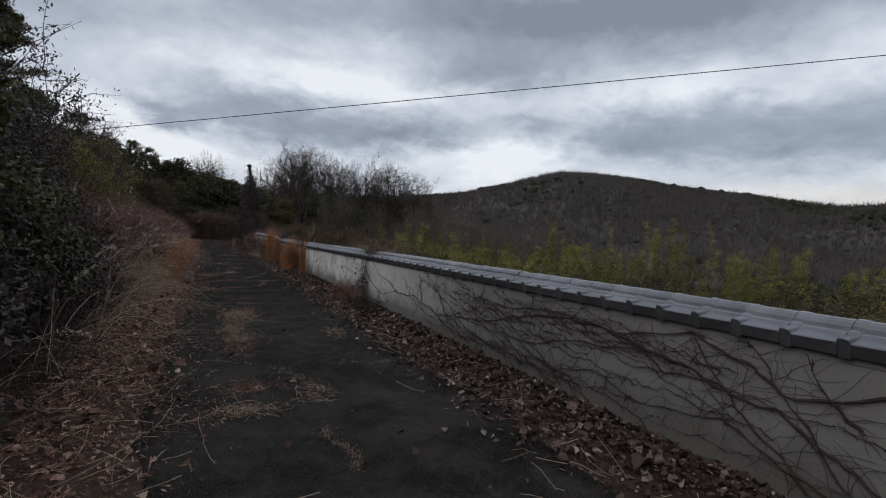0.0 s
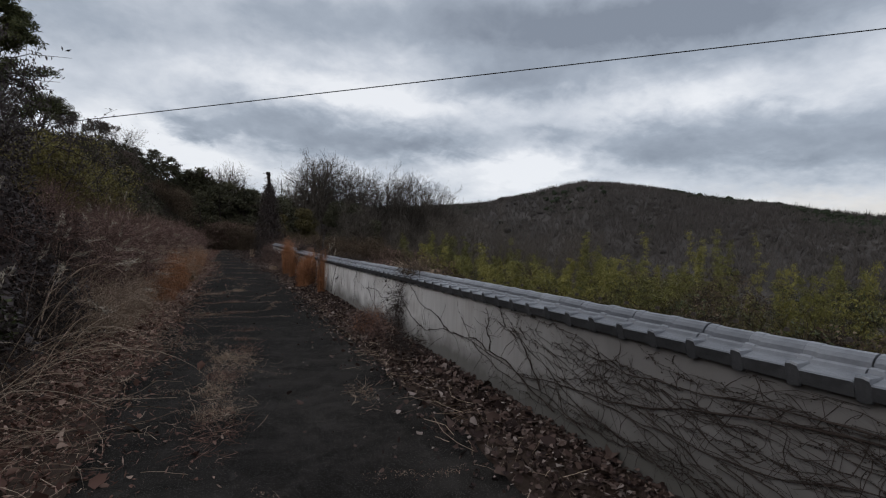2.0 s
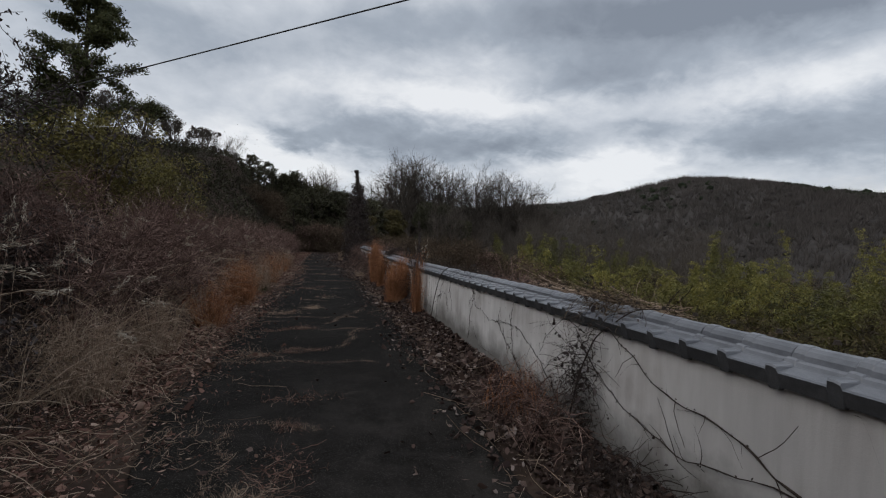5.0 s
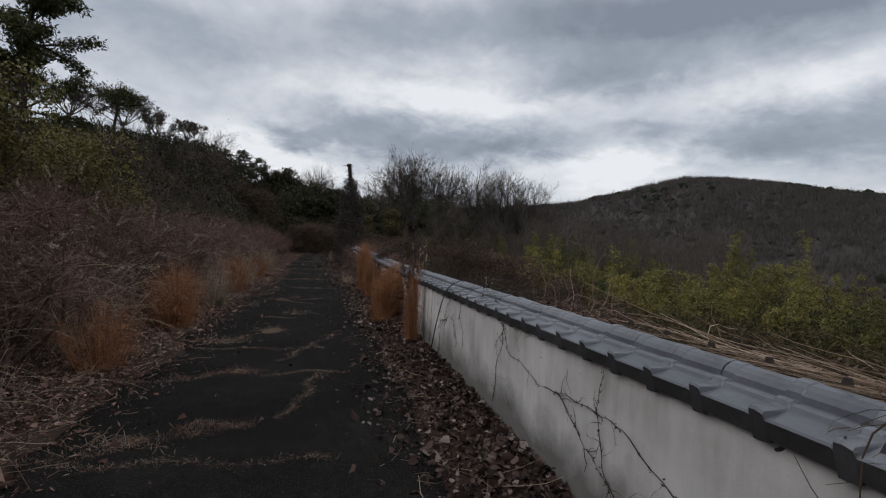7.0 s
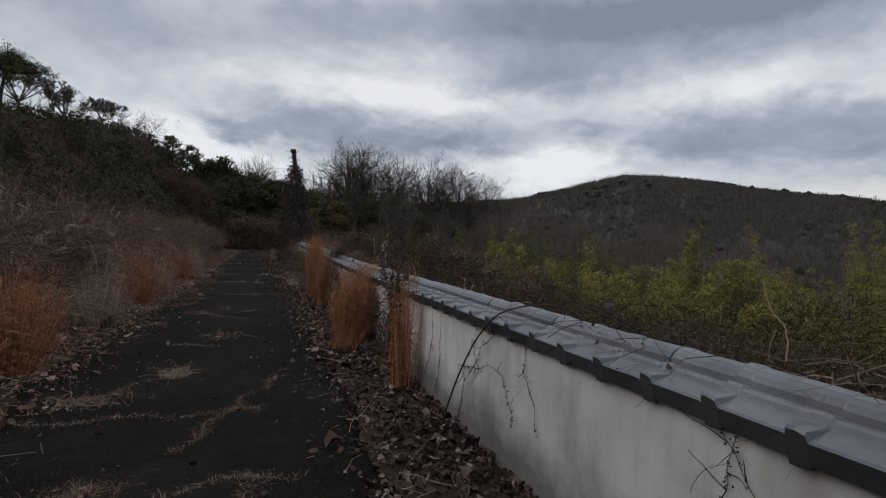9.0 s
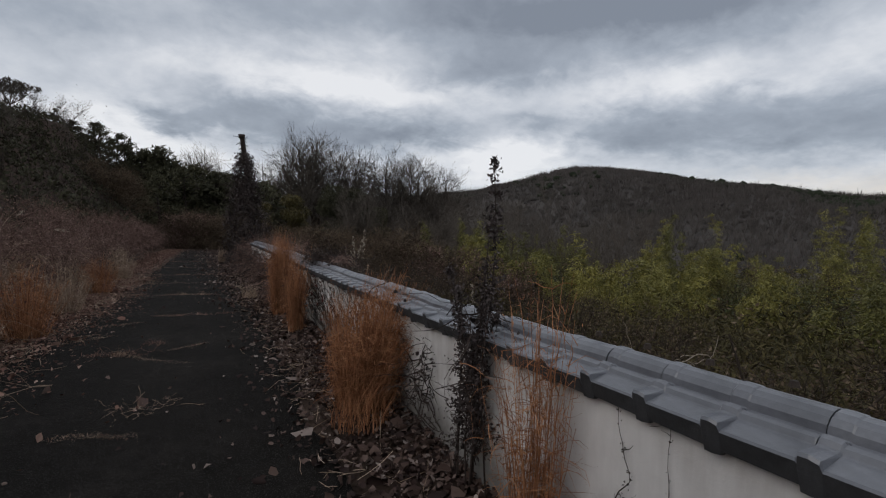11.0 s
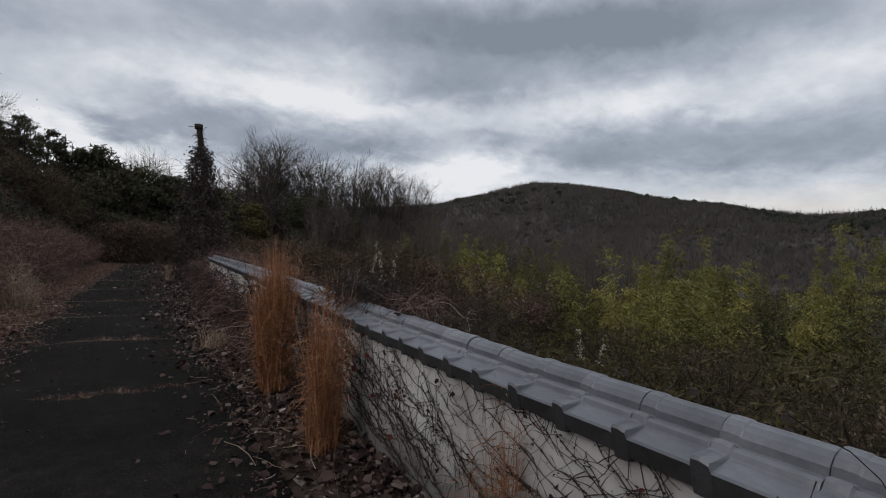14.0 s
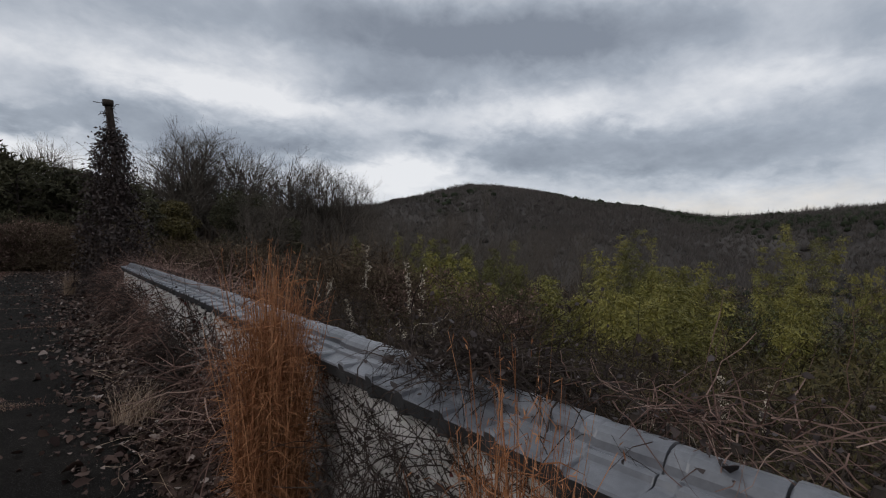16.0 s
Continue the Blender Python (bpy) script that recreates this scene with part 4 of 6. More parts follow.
def bank_arches():
    """Pale blades arching out of the dark shrubs over the verge."""
    for i, (x, y, z, n, ln) in enumerate([(-4.6, 3.2, 0.5, 26, 1.5), (-4.5, 4.4, 0.4, 30, 1.7), (-4.6, 5.3, 0.7, 26, 1.6), (-4.5, 6.2, 0.5, 30, 1.5), (-4.5, 7.2, 0.4, 34, 1.5), (-4.6, 8.4, 0.6, 34, 1.4), (-4.7, 9.6, 0.7, 30, 1.4),
                                          (-4.5, 2.2, 0.3, 22, 1.4), (-4.9, 6.8, 1.5, 18, 1.3), (-4.9, 8.8, 1.6, 18, 1.3), (-4.8, 11.0, 1.0, 34, 1.3), (-4.7, 12.6, 0.8, 34, 1.4), (-4.8, 16.2, 0.9, 30, 1.4), (-4.9, 18.6, 0.8, 34, 1.4), (-4.8, 1.2, 0.5, 16, 1.2), (-4.6, 13.6, 0.8, 50, 1.5), (-5.0, 14.4, 1.6, 50, 1.3), (-5.0, 12.0, 1.7, 50, 1.3), (-4.7, 15.2, 0.6, 60, 1.5), (-4.6, 17.4, 0.6, 60, 1.5), (-5.2, 16.8, 1.7, 50, 1.4), (-5.2, 19.4, 1.6, 60, 1.5), (-4.8, 21.0, 0.6, 60, 1.4), (-5.1, 22.6, 1.4, 60, 1.5)]):
        arching_grass("silver grass with long arching straw-coloured blades", (x + 0.22, y, max(z * 0.5, gz1(x + 0.22, y) + 0.02)), int(n * 0.6), ln * 1.1, M_STRAW, 1700 + i, plume=1 + i % 3, wid=0.0030, droop=0.24)


bank_arches()


def scatter_leaves(name, label, n, xf, y0, y1, zf, size, mat, seed, wid=0.6, flat=0.5):
    rng = np.random.default_rng(seed)
    y = rng.uniform(y0, y1, n)
    x = xf(rng, y, n)
    z = zf(x, y) + rng.uniform(0.0, 0.05, n)
    d = rng.normal(size=(n, 3))
    d[:, 2] *= flat
    c = np.stack([x, y, z], axis=1)
    v, f = curled(c, size, rng) if wid > 0.5 else leaves(c, size, size * wid, rng, unit(d) * 2, 0.6)
    ob = new(name, mesh_np(name, v, f, mat))
    return tagged(ob, label, "leaf litter", kind="stuff")


def litter():
    zf = lambda x, y: np.where((x > -3.4) & (x < -0.68), 0.0, ground_z(x, y))
    scatter_leaves("leaf_litter", "drift of dead brown leaves at the foot of the wall", 36000, lambda r, y, n: 0.06 - np.abs(r.normal(size=n)) * 0.40, -6, 34, zf, 0.052, M_DRYLEAF, 401)
    scatter_leaves("leaf_litter", "rust-brown litter of leaves and stalks along the bank", 38000, lambda r, y, n: -4.0 + 0.16 * wobble(y * 0, y, 0.5, 51) + r.normal(size=n) * 0.42, -6, 30, zf, 0.055, M_RUSTLITTER, 402, 0.22)
    scatter_leaves("leaf_litter", "rust-brown litter of leaves and stalks along the bank", 22000, lambda r, y, n: -4.35 + r.normal(size=n) * 0.36, 24, 56, ground_z, 0.08, M_RUSTLITTER, 407, 0.3)
    scatter_leaves("leaf_litter", "crumpled brown leaves lying on the verge by the bank", 9000, lambda r, y, n: -4.05 + r.normal(size=n) * 0.4, -6, 30, zf, 0.06, M_RUSTLITTER, 406)
    scatter_leaves("leaf_litter", "dead leaves spread over the far end of the lane", 9000, lambda r, y, n: -0.3 - np.abs(r.normal(size=n)) * (0.35 + 0.035 * (y - 22)), 22, 56, zf, 0.065, M_DRYLEAF, 405)
    scatter_leaves("leaf_litter", "scattered dead leaves on the asphalt", 500, lambda r, y, n: r.uniform(-3.4, -0.7, n), -6, 40, zf, 0.05, M_DRYLEAF, 403)
    rng = np.random.default_rng(404)
    n = 4200
    y = rng.uniform(-5, 30, n)
    x = np.where(rng.uniform(size=n) < 0.75, -3.95 + rng.normal(size=n) * 0.38, -0.3 - np.abs(rng.normal(size=n)) * 0.3)
    b = np.stack([x, y, zf(x, y) + rng.uniform(0.01, 0.06, n)], axis=1)
    d = rng.normal(size=(n, 3)) * np.array([1, 1, 0.12])
    p = twig_lines(rng, b, d, rng.uniform(0.08, 0.55, n) ** 1.3, 4, 0.2)
    tagged(new("straw_litter", mesh_np("straw_litter", *strands(p, np.full((n, 4), 0.0017)), M_STRAW)), "fallen straw and twigs on the verge", "litter", kind="stuff")


litter()


def near_brush():
    """Brambles behind the wall and down the slope."""
    rng = np.random.default_rng(500)
    k = 0
    for i in range(64):
        y = -4 + i * 0.9 + rng.normal() * 0.5
        x = rng.uniform(1.1, 3.0) if i % 2 else rng.uniform(3.2, 9.0)
        g = gz1(x, y)
        near = x < 3.1
        cl = [(rng.uniform(-0.9, 0.9), rng.uniform(-0.9, 0.9), rng.uniform(0.1, 0.9) + (0.2 if near else 0.6)) for q in range(10)]
        shrub("bramble", "brown tangled bramble and dead weeds on the slope below the wall", (x, y, g), cl, [0.45] * 10, 900, 0.05, M_BROWNSCRUB, 510 + i, 450, M_SLOPETWIG, group="slope brambles", twig_len=0.6, twig_r=0.0022)


near_brush()


def bamboo_clump(at, h, w, seed, label, n=6000, culms=7):
    """Arching culms, each carrying tiers of drooping leafy sprays that shorten towards the tip."""
    rng = np.random.default_rng(seed)
    a = rng.uniform(0, 6.283, culms)
    rr = w * 0.42 * np.sqrt(rng.uniform(0, 1, culms))
    base = np.stack([np.cos(a) * rr, np.sin(a) * rr, np.full(culms, -0.2)], axis=1)
    d = np.stack([np.cos(a) * 0.10, np.sin(a) * 0.10, np.ones(culms)], axis=1)
    hh = h * 1.05 * rng.uniform(0.6, 1.0, culms)
    hh[0] = h * 1.05
    base[0, :2] *= 0.3
    p = twig_lines(rng, base, d, hh, 7, 0.05)
    t = thing("bamboo", at, label, "bamboo", "bamboo clumps")
    part("culms", mesh_np("culms", *strands(p, np.linspace(0.022, 0.006, 7)[None] * np.ones((culms, 1))), M_OLIVELEAF), t)
    ns = n // 24
    k = rng.integers(0, culms, ns)
    s = rng.uniform(0.25, 1.0, ns) * 6
    i = np.minimum(s.astype(int), 5)
    c = p[k, i] + (p[k, i + 1] - p[k, i]) * (s - i)[:, None]
    reach = ((1.08 - s / 6) ** 0.8 * 0.75 + 0.06) * min(w * 0.5, 1.5)
    ang = rng.uniform(0, 6.283, ns)
    tip = np.stack([np.cos(ang), np.sin(ang), np.full(ns, -0.15)], axis=1) * (reach * rng.uniform(0.4, 1.1, ns))[:, None]
    u = rng.uniform(0.25, 1.0, (ns, 24, 1))
    off = tip[:, None] * u + rng.normal(size=(ns, 24, 3)) * np.array([0.13, 0.13, 0.07])
    off[:, :, 2] -= 0.25 * u[:, :, 0] ** 2 * reach[:, None]
    pos = (c[:, None] + off).reshape(-1, 3)
    out = np.repeat(unit(tip), 24, axis=0)
    v, f = leaves(pos, 0.19, 0.045, rng, out * 1.3 + np.array([0, 0, -0.3]), 0.7, 0.2)
    part("foliage", mesh_np("foliage", v, f, M_BAMBOO), t, kind="stuff")
    return t


def bamboos():
    rng = np.random.default_rng(600)
    tall = [(28.7, 35.0, 3.3, 2.6), (29.8, 37.5, 3.0, 2.2), (44, 41, 4.3, 3.4), (39.0, 31.5, 4.1, 3.0), (17.0, 45.0, 3.0, 2.8), (19.5, 43.5, 2.6, 2.4), (24.6, 41.8, 2.4, 2.4), (47, 30, 4.4, 3.2), (14.5, 47, 2.6, 2.2), (33, 27, 3.3, 2.6), (35.5, 26.5, 3.0, 2.4), (12.5, 34, 1.7, 2.4), (15, 36, 2.0, 2.6)]
    for i, (x, y, top, w) in enumerate(tall):
        g = gz1(x, y)
        bamboo_clump((x, y, g), top - g, w, 610 + i, "tall feathery yellow-green bamboo rising above the thicket", n=6000, culms=5)
    L = "clump of olive-green dwarf bamboo in a thicket on the slope"
    src = [bamboo_clump((14, 27, gz1(14, 27)), 4.5, 3.4, 650, L, n=5000), bamboo_clump((20, 24, gz1(20, 24)), 4.5, 2.8, 651, L, n=4500, culms=6), bamboo_clump((24, 30, gz1(24, 30)), 4.5, 3.0, 652, L, n=4800, culms=5)]
    for i in range(105):
        y = rng.uniform(0, 56)
        x = rng.uniform(7.5, 46)
        lump = float(wobble(x, y, 3.5, 41))
        if x < 21 - 0.27 * y or lump < -0.45:
            continue
        s = rng.uniform(0.75, 1.25)
        top = -0.75 + 0.03 * math.hypot(x, y - 10) + 0.9 * lump + rng.uniform(-0.7, 0.9)
        c = copy_thing(src[i % 3], Matrix.Translation((x, y, gz1(x, y))) @ Matrix.Rotation(rng.uniform(0, 6.28), 4, "Z"))
        c.scale = (s, s, max(top - gz1(x, y), 1.5) / 4.5)
    # dark weeds and scrub filling between the clumps
    for i in range(46):
        y = rng.uniform(-2, 56)
        x = rng.uniform(8, 34)
        g = gz1(x, y)
        hgt = -0.9 + 0.02 * x - g
        cl = [(rng.uniform(-1.6, 1.6), rng.uniform(-1.6, 1.6), rng.uniform(0.15, 1.0) * hgt) for q in range(14)]
        shrub("thicket_shrub", "dark brown dead weeds and scrub among the bamboo", (x, y, g), cl, [0.7] * 14, 900, 0.16, (M_BROWNSCRUB, M_OLIVELEAF, M_GREENLEAF)[i % 3], 660 + i, 380, M_SLOPETWIG, group="slope scrub", twig_len=1.1, twig_r=0.008)


bamboos()


def far_hill_woods():
    rng = np.random.default_rng(700)
    ico = bmesh.new()
    bmesh.ops.create_icosphere(ico, subdivisions=1, radius=1)
    bv = np.array([v.co[:] for v in ico.verts])
    bf = np.array([[v.index for v in f.verts] for f in ico.faces])
    ico.free()
    n = 17000
    a = np.radians(rng.uniform(-4, 125, n))
    r = 75 + 455 * rng.uniform(0, 1, n) ** 0.62
    x, y = np.sin(a) * r, 10 + np.cos(a) * r
    z = ground_z(x, y)
    s = rng.uniform(0.9, 2.5, n) * (0.55 + r / 620)
    deg = np.degrees(a)
    ridge_top = smooth(340, 470, r) * smooth(38, 50, deg) * 0.9 + smooth(62, 78, deg) * 0.5
    dark = ((wobble(x, y, 38, 21) + ridge_top + rng.normal(size=n) * 0.35) > 0.85) & (r > 150)
    few = rng.uniform(size=n) < 0.05
    for name, sel, mat, lab in (("far_woods", ~dark & few, M_FARWOOD, "leafless grey-brown woods covering the far hill"), ("far_evergreens", dark, M_FARDARK, "dark evergreens among the woods of the far hill")):
        m = int(sel.sum())
        jit = 1 + rng.normal(size=(m, len(bv), 1)) * 0.2
        v = bv[None] * jit * (s[sel][:, None, None] * np.array([1.0, 1.0, 0.7 if name == "far_woods" else 0.85]))
        v = v + np.stack([x[sel], y[sel], z[sel] + s[sel] * 0.25 * rng.uniform(0.2, 3.0, m)], axis=1)[:, None]
        f = bf[None] + (np.arange(m) * len(bv))[:, None, None]
        tagged(new(name, mesh_np(name, v.reshape(-1, 3), f.reshape(-1, 3), mat, True)), lab, "forest", kind="stuff")
    # bare trees: each a fan of fine upright strokes
    n, k = 46000, 9
    a = np.radians(rng.uniform(-30, 125, n))
    r = 80 + 450 * rng.uniform(0, 1, n) ** 0.66
    x, y = np.sin(a) * r, 10 + np.cos(a) * r
    b = np.stack([x, y, ground_z(x, y)], axis=1)
    h = rng.uniform(2.4, 5.0, n) * (0.85 + 0.3 * wobble(x, y, 30, 61)) * (0.75 + r / 1100) * (1 + 0.75 * smooth(430, 500, r) * rng.uniform(0, 1, n))
    base = np.repeat(b, k, axis=0)
    hh = np.repeat(h, k)
    d = unit(rng.normal(size=(n * k, 3)) * np.array([0.38, 0.38, 0.0]) + np.array([0, 0, 1.0]))
    root = base + d * (hh * rng.uniform(0.0, 0.45, n * k))[:, None]
    tip = base + d * (hh * rng.uniform(0.75, 1.25, n * k))[:, None]
    side = unit(np.cross(d, rng.normal(size=d.shape))) * (0.03 + 0.00055 * np.repeat(r, k))[:, None]
    v = np.stack([root - side, root + side, tip], axis=1).reshape(-1, 3)
    tagged(new("far_bare_trees", mesh_np("far_bare_trees", v, np.arange(len(v)).reshape(-1, 3), M_FARTWIG)), "leafless grey-brown trees clothing the far hill", "forest", kind="stuff")


far_hill_woods()


def mid_trees():
    """The belt of bare trees beyond the end of the lane and across the slope."""
    def up_to(x, y, top):
        g = gz1(x, y)
        return (x, y, g), top - g
    T1, T2 = "large spreading leafless tree against the sky", "wide leafless tree with a rounded crown of fine twigs"
    for i, (x, y, top, w, st, lab) in enumerate([(10.8, 82, 16.4, 11, 7, T1), (15.4, 84, 15.8, 11, 6, T1), (20.0, 86, 14.8, 8, 5, T1), (25.5, 88, 16.2, 10, 7, T2), (31.5, 89, 15.8, 12, 8, T2), (37.0, 90, 14.2, 8, 6, T2), (7.0, 86, 12.6, 6, 5, T1),
                                                 (-4.2, 100, 15.3, 9, 6, "distant leafless tree behind the evergreens"), (-19.0, 44.0, 12.3, 6, 6, T2), (-17.5, 49.0, 13.0, 6, 6, T2), (-16.6, 54.0, 12.9, 5, 5, T2), (-15.2, 58.0, 13.0, 5, 5, T2)]):
        at, h = up_to(x, y, top)
        fan_tree("bare_tree", lab, at, h, w, 801 + i, st + 4, mat=M_BARK)
    a = bare_tree("bare_tree", "slender leafless young tree in the wood", (6, 75, gz1(6, 75)), 9.5, 803, (14, 7, 5), radius=0.10, spread=0.45, upward=0.5)
    b = bare_tree("bare_tree", "slender leafless young tree in the wood", (26, 78, gz1(26, 78)), 10.5, 804, (14, 7, 5), radius=0.10, spread=0.4, upward=0.5)
    c = bare_tree("bare_tree", "leafless grey tree with pale trunk in the wood", (30, 70, gz1(30, 70)), 11, 805, (12, 7, 5), radius=0.11, spread=0.35, upward=0.55)
    rng = np.random.default_rng(810)
    for i in range(95):
        az = radians(rng.uniform(5, 44))
        d = rng.uniform(46, 100) if i % 3 else rng.uniform(40, 70)
        x, y = 2 + math.sin(az) * d, 8 + math.cos(az) * d
        g = gz1(x, y)
        top = 1.6 + math.tan(radians(rng.uniform(1.5, 4.6) - 1.6 * smooth(26, 40, math.degrees(az)))) * (d + 4)
        src = (a, b, c)[i % 3]
        s = max(top - g, 3.0) / (9.5, 10.5, 11)[i % 3] / 1.12
        k = copy_thing(src, Matrix.Translation((x, y, g)) @ Matrix.Rotation(rng.uniform(0, 6.28), 4, "Z"))
        k.scale = (max(s, 0.55), max(s, 0.55), s)
    for i in range(26):
        t = rng.uniform(0, 1)
        x, y = -10 - 5 * rng.uniform() - 3 * (1 - t), 34 + 40 * t
        k = copy_thing((a, b, c)[i % 3], Matrix.Translation((x, y, gz1(x, y))) @ Matrix.Rotation(rng.uniform(0, 6.28), 4, "Z"))
        k.scale = (0.24, 0.24, 0.22)
    for x, y, top in ((25.2, 44.2, 7.4), (22.0, 47.0, 5.2), (31.0, 50.0, 6.0), (13.5, 40, 3.6)):
        bare_tree("sapling", "tall thin leafless sapling above the bamboo", (x, y, gz1(x, y)), top - gz1(x, y), int(x * 10), (16, 6, 4), mat=M_BARK, group="saplings", radius=0.07, spread=0.35, bare_base=0.4, upward=0.7, length=0.3)
    for i, (x, y, top, w) in enumerate(((11.2, 61, 6.4, 3.6), (13.6, 60, 4.6, 2.4), (6.5, 64, 5.4, 2.6), (2.5, 60, 4.2, 2.2))):
        g = gz1(x, y)
        cl = [(rng.uniform(-w, w) * 0.6, rng.uniform(-w, w) * 0.6, (top - g) * rng.uniform(0.25, 0.95)) for k in range(24)]
        shrub("evergreen_shrub", "dark evergreen shrub at the edge of the wood", (x, y, g), cl, [0.34 * w] * 24, 15000, 0.24, M_EVERGREEN if i < 2 else M_OLIVELEAF, 830 + i, 60, M_DARKBARK, group="wood edge shrubs")
    # a broad many-stemmed bush in front of the wood
    x, y = 11.5, 58
    fan_tree("bare_shrub", "broad many-stemmed leafless bush before dark evergreens", (x, y, gz1(x, y)), 6.8 - gz1(x, y), 9.5, 820, 11, mat=M_BARK, category="shrub", group="", fork=0.08, kids=(10, 8, 5))


mid_trees()


def conifer(label, at, h, w, seed, n=5000, name="pine_tree", leafmat=None, leaf=0.28, top=0.0, trunk=0.16, crown_base=0.2, group="evergreens", clump_r=None):
    rng = np.random.default_rng(seed)
    t = thing(name, at, label, "tree", group)
    tr = twig_lines(rng, np.array([[0, 0, -0.2]]), np.array([[0.02, 0, 1]]), h, 8, 0.04)
    part("trunk", mesh_np("trunk", *tubes(tr, np.linspace(trunk, 0.03, 8)[None], 7), M_DARKBARK), t)
    nb = 46
    s = rng.uniform(crown_base, 0.98, nb)
    q = s * 7
    i = np.minimum(q.astype(int), 6)
    b = tr[0, i] + (tr[0, i + 1] - tr[0, i]) * (q - i)[:, None]
    reach = w * (1.02 - ((s - crown_base) / (1 - crown_base)) ** (1.4 if top == 0 else 3.0)) * rng.uniform(0.6, 1.05, nb) + 0.15
    ang = rng.uniform(0, 6.28, nb)
    d = np.stack([np.cos(ang), np.sin(ang), rng.uniform(0.05, 0.5, nb)], axis=1)
    br = twig_lines(rng, b, d, reach, 5, 0.15)
    part("limbs", mesh_np("limbs", *tubes(br, np.linspace(0.05, 0.01, 5)[None] * np.ones((nb, 1)), 4), M_DARKBARK), t)
    k = rng.integers(0, nb, n)
    u = rng.uniform(0.35, 1.0, n) * 4
    j = np.minimum(u.astype(int), 3)
    c = br[k, j] + (br[k, j + 1] - br[k, j]) * (u - j)[:, None]
    clump = unit(rng.normal(size=(n, 3))) * rng.uniform(0.05, 1, (n, 1)) ** 0.5 * (clump_r or 0.14 * w + 0.1) * np.array([1, 1, 0.6])
    v, f = leaves(c + clump, leaf, leaf * 0.28, rng, np.array([0, 0, 0.5]), 1.0)
    part("foliage", mesh_np("foliage", v, f, leafmat or M_NEEDLE), t, kind="stuff")
    return t


def evergreens():
    P = "dull green pine with tufted needles on the hillside"
    conifer(P, (-12.7, 27.0, gz1(-12.7, 27.0)), 14.5 - gz1(-12.7, 27.0), 2.9, 901, 26000, leaf=0.2, clump_r=0.42)
    conifer(P, (-18.0, 35.5, gz1(-18.0, 35.5)), 10.6 - gz1(-18.0, 35.5), 2.6, 902, 16000, leaf=0.2, clump_r=0.42)
    conifer(P, (-16.0, 24.0, gz1(-16, 24)), 11.0 - gz1(-16, 24), 3.0, 905, 18000, leaf=0.2, clump_r=0.42)
    conifer("evergreen tree with a flat dark crown over a bare stem", (-14.2, 38.5, gz1(-14.2, 38.5)), 10.4 - gz1(-14.2, 38.5), 1.6, 903, 4200, name="evergreen_tree", crown_base=0.75, top=1, leaf=0.14)
    src = conifer("dark rounded evergreen in the wood at the lane's end", (-4, 76, gz1(-4, 76)), 8.5, 3.4, 904, 1900, name="evergreen_tree", top=1, crown_base=0.12, leaf=0.5, leafmat=M_EVERGREEN)
    rng = np.random.default_rng(910)
    for i in range(18):
        u = i / 17
        x, y = -13.5 + 9.5 * u + rng.normal() * 0.4, 68 + 4 * u + rng.normal()
        s = (12.3 - 2.9 * u + rng.uniform(-0.6, 0.5) - gz1(x, y)) / 8.8
        k = copy_thing(src, Matrix.Translation((x, y, gz1(x, y))) @ Matrix.Rotation(rng.uniform(0, 6.28), 4, "Z"))
        k.scale = (max(s, 0.35), max(s, 0.35), s)
    for i in range(64):
        if i < 28:
            x, y = rng.uniform(-7, 4), rng.uniform(62, 80)
            s = max(rng.uniform(3.8, 8.4) - gz1(x, y), 2.5) / 8.8
        else:
            t = (i - 28) / 36
            x, y = -8.5 - 5 * rng.uniform() - 5 * (1 - t), 30 + 42 * t + rng.normal() * 2
            s = rng.uniform(0.09, 0.17)
        k = copy_thing(src, Matrix.Translation((x, y, gz1(x, y))) @ Matrix.Rotation(rng.uniform(0, 6.28), 4, "Z"))
        k.scale = (s, s, s)
    for i, (x, y, z, w) in enumerate([(-12.3, 80, 13.2, 1.3), (-10.6, 79, 13.0, 1.1), (-9.6, 79.5, 12.1, 1.2), (-8.4, 80, 11.6, 1.2), (-7.4, 81, 11.2, 1.4), (-13.4, 77, 12.9, 1.0), (4.6, 78, 10.9, 1.6)]):
        g = gz1(x, y)
        conifer("feathery young conifer standing out against the sky", (x, y, g), z - g, w, 920 + i, 1500, name="young_conifer", trunk=0.05, crown_base=0.1, leaf=0.13, group="young conifers", clump_r=0.2)
    for i, (x, y, z, w) in enumerate([(-16.0, 78.5, 16.4, 0.5), (-17.6, 77, 15.0, 0.5), (-19.0, 76, 15.6, 0.5)]):
        g = gz1(x, y)
        t = bare_tree("sapling", "young tree with a few leaves standing against the sky", (x, y, g), z - g, 940 + i, (20, 8, 4), mat=M_DARKBARK, group="saplings", radius=0.08, spread=0.5, bare_base=0.2, upward=0.35, length=0.42)
        rng2 = np.random.default_rng(945 + i)
        h = z - g
        c = rng2.normal(size=(420, 3)) * np.array([1.3, 1.3, 1.4]) + np.array([0, 0, h - 2.8])
        v, f = leaves(c, 0.2, 0.1, rng2)
        part("foliage", mesh_np("foliage", v, f, M_DARKLEAF), t, kind="stuff")


evergreens()


